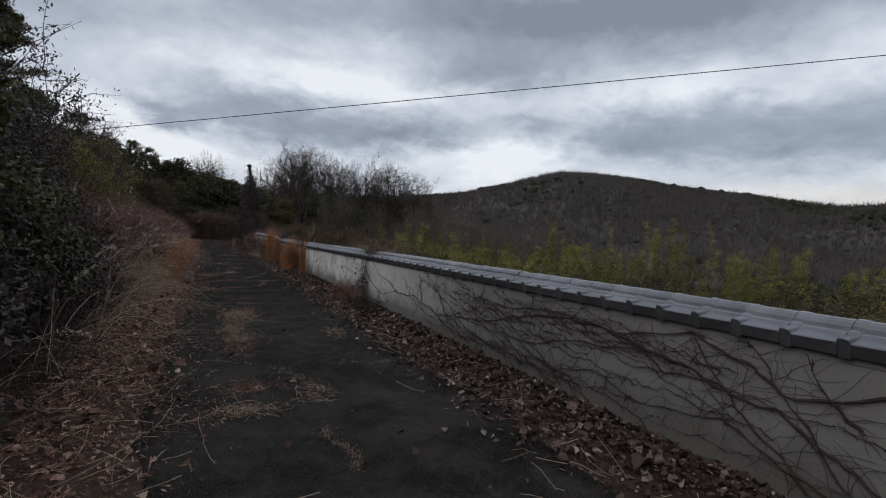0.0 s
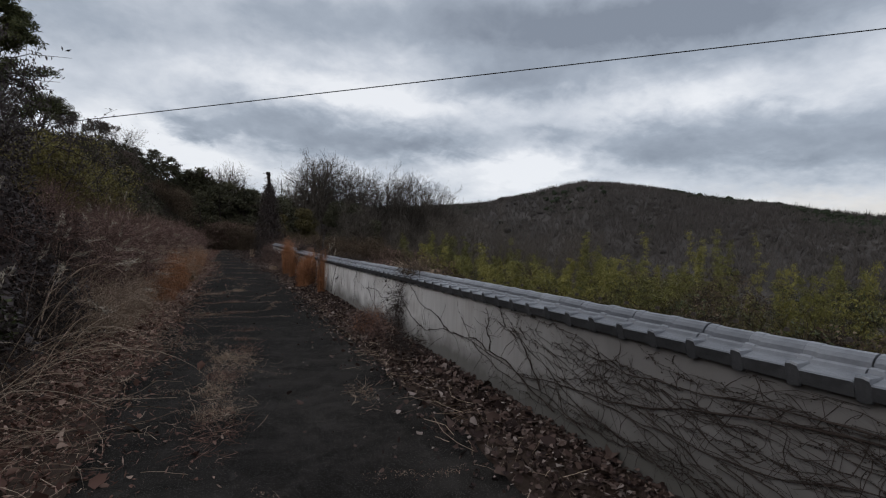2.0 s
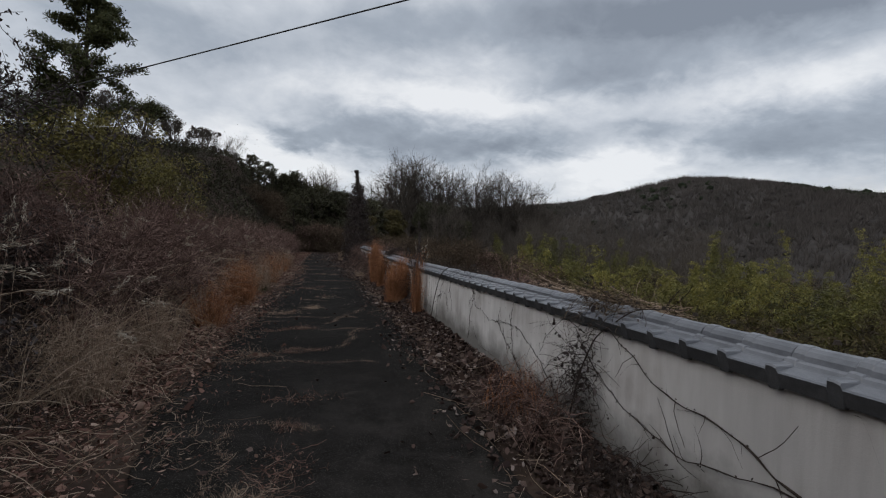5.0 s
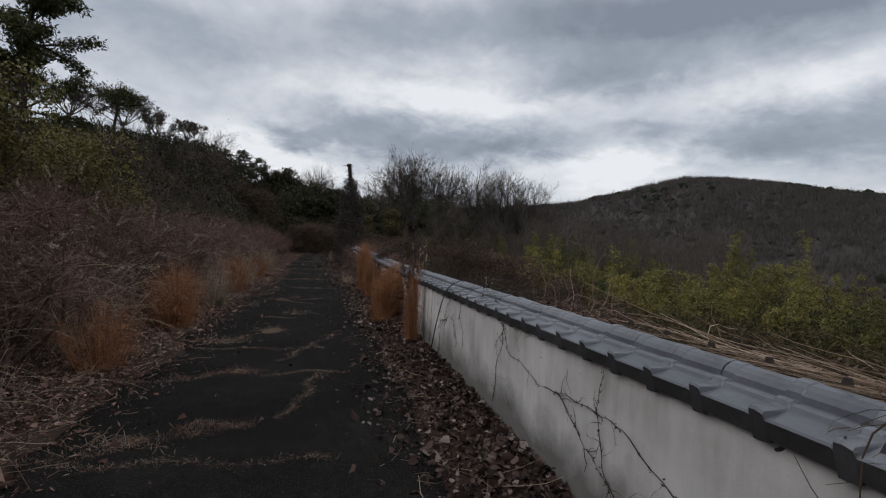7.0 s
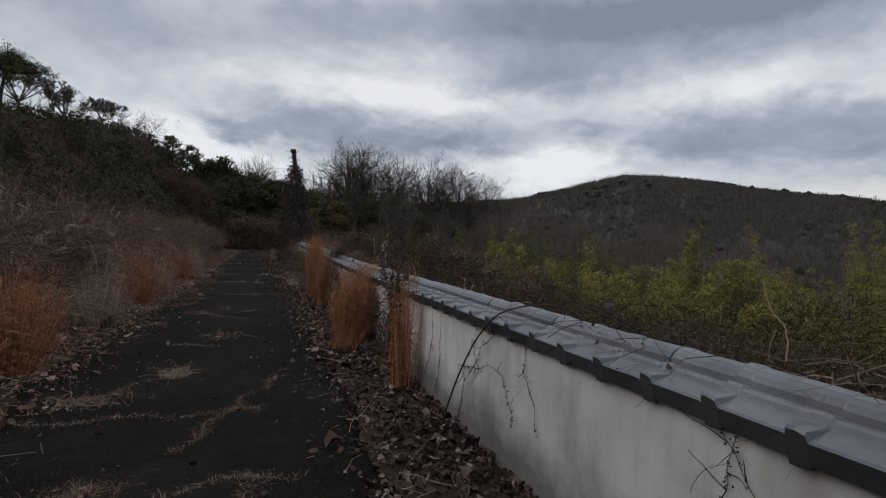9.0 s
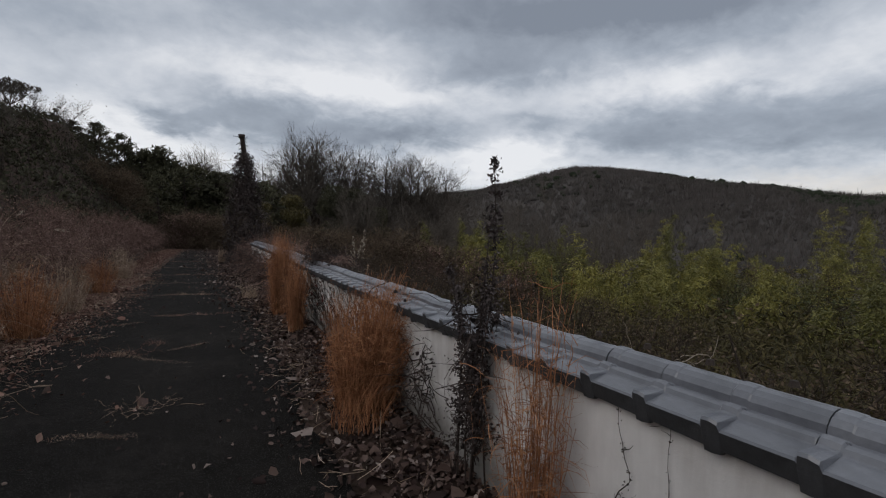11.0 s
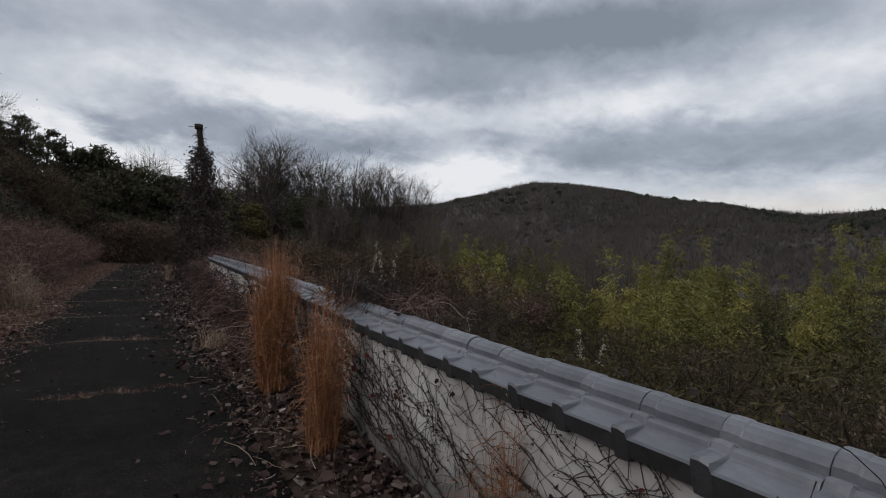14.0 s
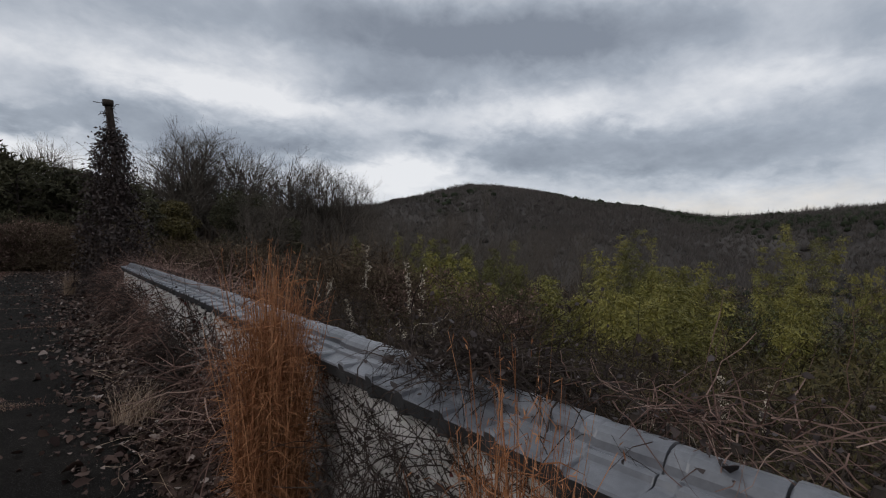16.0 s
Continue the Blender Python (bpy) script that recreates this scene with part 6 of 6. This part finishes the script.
# weeds, moss and straw along the cracks of the asphalt
CRACKS = [[(-3.4, 11.31), (-3.0, 11.47), (-2.56, 11.64), (-2.29, 11.75)], [(-2.12, 11.58), (-1.68, 11.64), (-1.13, 11.6)], [(-1.5, 11.53), (-1.58, 10.99), (-1.66, 10.43), (-1.88, 10.17)], [(-1.95, 10.02), (-2.45, 10.11), (-2.85, 9.74), (-3.2, 9.6)],
          [(-3.3, 13.5), (-2.75, 13.65), (-2.24, 14.4)], [(-2.6, 15.7), (-1.93, 15.6)], [(-3.5, 19.3), (-2.9, 19.8)], [(-2.56, 18.4), (-1.7, 17.7)], [(-2.9, 24.7), (-2.1, 24.78), (-0.8, 24.4)], [(-4.0, 25.2), (-2.9, 24.7)], [(-3.5, 30.9), (-1.0, 30.5)],
          [(-3.9, 38.8), (-2.2, 38.5), (-1.2, 38.6)], [(-1.97, 18.58), (-1.46, 18.76)], [(-3.34, 20.71), (-2.51, 20.87)], [(-2.42, 21.5), (-1.88, 21.6)], [(-2.33, 21.49), (-1.99, 21.41)], [(-3.06, 1.35), (-2.52, 1.54)], [(-2.38, 2.28), (-1.99, 1.71), (-1.91, 1.31)],
          [(-2.12, 0.46), (-2.08, -0.3)], [(-3.25, 4.76), (-2.24, 4.04)], [(-2.6, 6.08), (-2.62, 4.16)], [(-3.41, 9.48), (-1.39, 9.27)], [(-3.39, 13.0), (-1.44, 12.9)], [(-1.6, 2.2), (-1.0, 2.16)], [(-2.78, 7.19), (-2.6, 4.75)], [(-3.11, 7.36), (-2.0, 7.14)],
          [(-2.27, 5.29), (-1.8, 4.98)], [(-3.4, 27.8), (-1.2, 27.7)], [(-3.5, 34.5), (-1.2, 34.4)], [(-3.0, 45), (-1.0, 45)], [(-2.0, 12.2), (-1.2, 14.0)]]


def crack_weeds():
    rng = np.random.default_rng(1200)
    bl, lf, dirt = [], [], []
    for c in CRACKS:
        q = np.array(c)
        seg = np.linalg.norm(np.diff(q, axis=0), axis=1)
        total = seg.sum()
        n = int(total * 260)
        s = rng.uniform(0, total, n)
        cs = np.concatenate([[0], np.cumsum(seg)])
        x, y = np.interp(s, cs, q[:, 0]), np.interp(s, cs, q[:, 1])
        x = x + 0.05 * np.sin(y * 9 + x * 5) + rng.normal(size=n) * 0.02 * (1 + 1.6 * rng.uniform(size=n) ** 3)
        y = y + 0.05 * np.sin(x * 7) + rng.normal(size=n) * 0.02 * (1 + 1.6 * rng.uniform(size=n) ** 3)
        keep = (np.sin(s * 3.1 + q[0, 0] * 9) + rng.normal(size=n) * 0.6) > -0.7
        b = np.stack([x, y, np.full(n, 0.004)], axis=1)[keep]
        m = len(b)
        bl.append(blades(b, rng.uniform(0.008, 0.04, m), 0.0025, rng.normal(size=(m, 2)) * 0.05, rng, 3))
        k = int(total * 110)
        s = rng.uniform(0, total, k)
        x, y = np.interp(s, cs, q[:, 0]), np.interp(s, cs, q[:, 1])
        x = x + 0.05 * np.sin(y * 9 + x * 5) + rng.normal(size=k) * 0.04
        y = y + 0.05 * np.sin(x * 7) + rng.normal(size=k) * 0.04
        lf.append(leaves(np.stack([x, y, rng.uniform(0.004, 0.010, k)], axis=1), 0.018, 0.007, rng, None, 1.0) if k else None)
    tagged(new("crack_weeds", mesh_np("crack_weeds", *joined(bl), M_STRAW)), "dry weeds growing along cracks in the asphalt", "weeds", kind="stuff")
    tagged(new("crack_debris", mesh_np("crack_debris", *joined(lf), M_RUSTLITTER)), "crumbled leaves and moss caught in the cracks", "litter", kind="stuff")
    for i, (x, y, h, n, sp) in enumerate([(-2.63, 1.63, 0.13, 160, 0.12), (-2.72, 1.0, 0.10, 140, 0.14), (-2.62, 3.8, 0.2, 260, 0.2), (-2.6, 5.0, 0.22, 260, 0.2), (-2.55, 5.9, 0.2, 200, 0.18), (-2.4, 11.72, 0.12, 150, 0.1), (-2.45, 10.05, 0.10, 160, 0.16), (-2.3, 14.2, 0.16, 220, 0.14), (-2.55, 18.5, 0.14, 120, 0.08),
                                          (-2.2, 19.0, 0.13, 180, 0.14), (-2.1, 24.75, 0.15, 120, 0.08), (-1.7, 24.6, 0.2, 60, 0.05), (-1.2, 30.5, 0.25, 160, 0.2), (-2.9, 9.8, 0.10, 130, 0.12), (-2.65, 4.5, 0.15, 200, 0.2), (-2.3, 7.2, 0.12, 150, 0.15)]):
        tuft("small dry weed tuft sprouting from a crack", (x, y, 0.0), n, h, sp, 0.004, M_STRAW if i % 3 else M_RUSTLITTER, 1210 + i, 1.1, name="weed_tuft", group="crack weeds", curve=0.8)


crack_weeds()


def joint_weeds():
    """Low reddish weeds along the widest joints across the lane."""
    rng = np.random.default_rng(1600)
    for c, h in (((-3.3, 24.95, -0.8, 24.4), 0.09), ((-3.5, 30.9, -0.9, 30.5), 0.12), ((-2.4, 21.5, -1.0, 21.4), 0.06), ((-3.1, 11.45, -2.2, 11.75), 0.05), ((-3.1, 9.7, -1.9, 10.05), 0.06), ((-3.9, 38.8, -1.2, 38.6), 0.14)):
        n = 520
        u = rng.uniform(0, 1, n)
        u = u[(np.sin(u * 21 + c[1]) + rng.normal(size=n) * 0.5) > -0.3]
        m = len(u)
        x = c[0] + (c[2] - c[0]) * u + rng.normal(size=m) * 0.03
        y = c[1] + (c[3] - c[1]) * u + 0.05 * np.sin(u * 17) + rng.normal(size=m) * 0.045
        b = np.stack([x - c[0], y - c[1], np.full(m, 0.002)], axis=1)
        v, f = blades(b, h * rng.uniform(0.2, 1.2, m), 0.004, rng.normal(size=(m, 2)) * h * 0.9, rng, 4)
        t = thing("weed_row", (c[0], c[1], 0), "row of low reddish dry weeds along a joint in the asphalt", "weeds", "joint weeds")
        part("stems", mesh_np("stems", v, f, M_RUSTLITTER), t)


joint_weeds()


def lane_straws():
    rng = np.random.default_rng(1500)
    for i in range(13):
        y = -1 + 1.9 * i
        x = rng.uniform(-3.6, -2.6) if i % 3 else rng.uniform(-1.3, -0.6)
        a = rng.uniform(-0.7, 0.7)
        p = twig_lines(rng, np.array([[0, 0, 0.012]]), np.array([[math.cos(a), math.sin(a), 0.01]]), rng.uniform(0.25, 0.6), 7, 0.14)
        p[:, :, 2] = np.clip(p[:, :, 2], 0.006, 0.03)
        st = thing("straw", (x, y, 0.0), "single dry stalk lying on the lane", "straw", "stray stalks")
        part("stem", mesh_np("stem", *tubes(p, np.full((1, 7), 0.002), 5), M_STRAW), st)


lane_straws()


# wisps standing out from the top of the left bank
def bank_sprays():
    rng = np.random.default_rng(1300)
    for i, (x, y, z, n) in enumerate([(-5.4, 4.6, 3.3, 14), (-5.5, 6.0, 3.3, 20), (-5.4, 7.6, 3.2, 20), (-5.5, 9.6, 3.1, 14), (-5.7, 3.0, 3.3, 10), (-5.4, 11.6, 2.7, 12)]):
        t = thing("leafy_spray", (x, y, z), "thin leafy shoots standing out of the shrubs", "shrub", "leafy shoots")
        p = twig_lines(rng, rng.normal(size=(n, 3)) * 0.25, np.array([[0.5, 0.1, 0.7]]) + rng.normal(size=(n, 3)) * 0.45, rng.uniform(0.5, 1.25, n), 7, 0.18)
        part("stems", mesh_np("stems", *tubes(p, np.linspace(0.007, 0.002, 7)[None] * np.ones((n, 1)), 4), M_DARKBARK), t)
        m = n * 26
        c = p[rng.integers(0, n, m), rng.integers(1, 6, m)] + rng.normal(size=(m, 3)) * 0.05
        v, f = leaves(c, 0.07, 0.028, rng, None, 1.0, 0.7)
        part("foliage", mesh_np("foliage", v, f, M_DARKLEAF), t, kind="stuff")


bank_sprays()


def pale_loops():
    """Pale dry tendrils looping up out of the brambles behind the wall."""
    rng = np.random.default_rng(1800)
    for i, (x, y, z, n) in enumerate([(0.75, 18.9, 0.9, 5), (1.0, 20.0, 1.0, 7), (1.3, 19.4, 0.8, 6), (0.9, 21.2, 1.0, 6), (1.6, 21.0, 0.7, 5), (1.2, 16.6, 0.7, 4), (1.5, 13.9, 0.8, 5), (1.1, 13.3, 0.9, 4), (2.2, 22.4, 0.6, 5)]):
        n = max(2, n // 2)
        t = thing("vine_loop", (x, y, z - 0.15), "pale dry vine looping up out of the brambles", "vine", "pale vines")
        d = rng.normal(size=(n, 3)) * np.array([0.7, 0.9, 0.3]) + np.array([0, 0, 0.9])
        p = twig_lines(rng, rng.normal(size=(n, 3)) * np.array([0.15, 0.25, 0.05]), d, rng.uniform(0.5, 1.0, n), 22, 0.36, 0.10)
        part("stem", mesh_np("stem", *tubes(p, np.linspace(0.0040, 0.0016, 22)[None] * np.ones((n, 1)), 4), M_PALEVINE, True), t)
        k = 7 * n
        tw = twig_lines(rng, p[rng.integers(0, n, k), rng.integers(1, 15, k)], rng.normal(size=(k, 3)), rng.uniform(0.04, 0.2, k), 6, 0.35)
        part("twigs", mesh_np("twigs", *strands(tw, np.full((k, 6), 0.0014)), M_PALEVINE), t)


pale_loops()


def slope_cover():
    """Low undergrowth that hides the soil of the slope."""
    rng = np.random.default_rng(1850)
    n = 150000
    u = rng.uniform(0, 1, n)
    x = 0.75 + 30 * u ** 1.6
    y = rng.uniform(-4, 52, n)
    lump = np.clip(wobble(x, y, 1.1, 71) * 0.5 + wobble(x, y, 3.0, 72) * 0.6, -0.7, 1.2) + 0.9
    z = ground_z(x, y) + rng.uniform(0, 1, n) ** 0.75 * lump * np.clip(0.30 + 0.11 * x, 0, 1.3)
    size = 0.05 + 0.006 * x
    c = np.stack([x, y, z], axis=1)
    d = unit(rng.normal(size=(n, 3)) + np.array([0, 0, 0.4]))
    w = unit(np.cross(d, rng.normal(size=(n, 3)))) * (size * 0.22)[:, None]
    d = d * (size * rng.uniform(0.6, 1.5, n))[:, None]
    v = np.stack([c - d, c + w, c + d, c - w], axis=1).reshape(-1, 3)
    tagged(new("slope_undergrowth", mesh_np("slope_undergrowth", v, np.arange(4 * n).reshape(n, 4), M_SLOPELEAF)), "dull olive and brown undergrowth covering the slope below the wall", "undergrowth", kind="stuff")
    m = 16000
    x = 0.8 + 22 * rng.uniform(0, 1, m) ** 1.5
    y = rng.uniform(-4, 50, m)
    b = np.stack([x, y, ground_z(x, y) + rng.uniform(0.1, 0.7, m)], axis=1)
    p = twig_lines(rng, b, rng.normal(size=(m, 3)) * np.array([0.7, 0.7, 0.3]) + np.array([0, 0, 0.8]), rng.uniform(0.3, 1.0, m) * (0.8 + 0.03 * x), 5, 0.25, 0.08)
    tagged(new("slope_stems", mesh_np("slope_stems", *strands(p, (0.0016 + 0.00035 * x)[:, None] * np.array([1, 0.9, 0.7, 0.5, 0.3])[None]), M_SLOPETWIG)), "thin dead stems standing among the undergrowth of the slope", "undergrowth", kind="stuff")


slope_cover()


def lane_patches():
    """Heaps of curled dry grass and crumbled leaves lying on the old surface."""
    rng = np.random.default_rng(1900)
    for i, (x, y, sx, sy, n) in enumerate([(-2.63, 1.63, 0.20, 0.09, 260), (-2.72, 1.0, 0.26, 0.08, 260), (-2.05, 1.25, 0.10, 0.16, 120), (-2.62, 3.5, 0.16, 0.40, 420), (-2.6, 4.6, 0.15, 0.45, 420), (-2.4, 5.6, 0.17, 0.35, 420),
                                           (-2.33, 6.3, 0.15, 0.25, 260), (-3.15, 6.9, 0.2, 0.25, 160), (-3.0, 9.75, 0.3, 0.07, 160), (-2.4, 11.7, 0.18, 0.05, 120),
                                           (-2.9, 13.4, 0.24, 0.10, 220), (-2.3, 14.3, 0.12, 0.12, 140), (-2.55, 18.5, 0.22, 0.08, 180), (-2.0, 16.2, 0.16, 0.12, 90), (-1.2, 4.0, 0.1, 0.25, 120), (-2.3, 7.9, 0.25, 0.06, 120)]):
        t = thing("weed_mat", (x, y, 0.0), "matted curl of dry grass and crumbled leaves on the asphalt", "weeds", "weed mats")
        n = int(n * 0.6)
        b = np.stack([rng.normal(size=n) * sx * 0.8, rng.normal(size=n) * sy * 0.9, rng.uniform(0.005, 0.035, n)], axis=1)
        p = twig_lines(rng, b, rng.normal(size=(n, 3)) * np.array([1, 1, 0.25]), rng.uniform(0.05, 0.22, n), 6, 0.4)
        p[:, :, 2] = np.clip(p[:, :, 2], 0.004, 0.12)
        part("stems", mesh_np("stems", *strands(p, np.full((n, 6), 0.0013)), M_STRAW if i % 3 else M_RUSTLITTER), t)
        c = b[: n // 2] + rng.normal(size=(n // 2, 3)) * np.array([0.06, 0.06, 0.0])
        part("crumb_mass", mesh_np("crumb_mass", *curled(c, 0.022, rng), M_RUSTLITTER), t, kind="stuff")
    n = 130
    x, y = -3.95 + rng.normal(size=n) * 0.33, rng.uniform(-4, 12, n)
    b = np.stack([x, y, np.where(x > -3.4, 0.0, ground_z(x, y)) + rng.uniform(0.015, 0.07, n)], axis=1)
    d = np.stack([rng.normal(size=n) * 0.6 + 0.8, rng.normal(size=n) * 0.8, rng.normal(size=n) * 0.05], axis=1)
    p = twig_lines(rng, b, d, rng.uniform(0.3, 0.95, n), 8, 0.12)
    p[:, :, 2] = np.maximum(p[:, :, 2], 0.01)
    tagged(new("long_straws", mesh_np("long_straws", *strands(p, np.full((n, 8), 0.0016)), M_STRAW)), "long fallen straws lying from the bank over the edge of the lane", "litter", kind="stuff")


lane_patches()


# coping tiles, each a piece of the wall
def lay_tiles():
    tm, km = tile_mesh(), knob_mesh()
    n = int((WALL_Y1 - WALL_Y0) / PITCH)
    for i in range(n):
        y = WALL_Y0 + i * PITCH
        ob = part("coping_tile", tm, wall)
        ob.location = (random.uniform(-0.004, 0.004), y, EDGE_Z + float(cap_drop(y)) + random.uniform(-0.002, 0.002))
        ob.rotation_euler = (radians(random.uniform(-0.6, 0.6)), radians(random.uniform(-1.0, 1.0)), radians(random.uniform(-0.2, 1.5)))
        k = part("tile_nail", km, wall)
        k.location = (0.2275, y + PITCH * 0.45, EDGE_Z + float(cap_drop(y)) + 0.144)


lay_tiles()
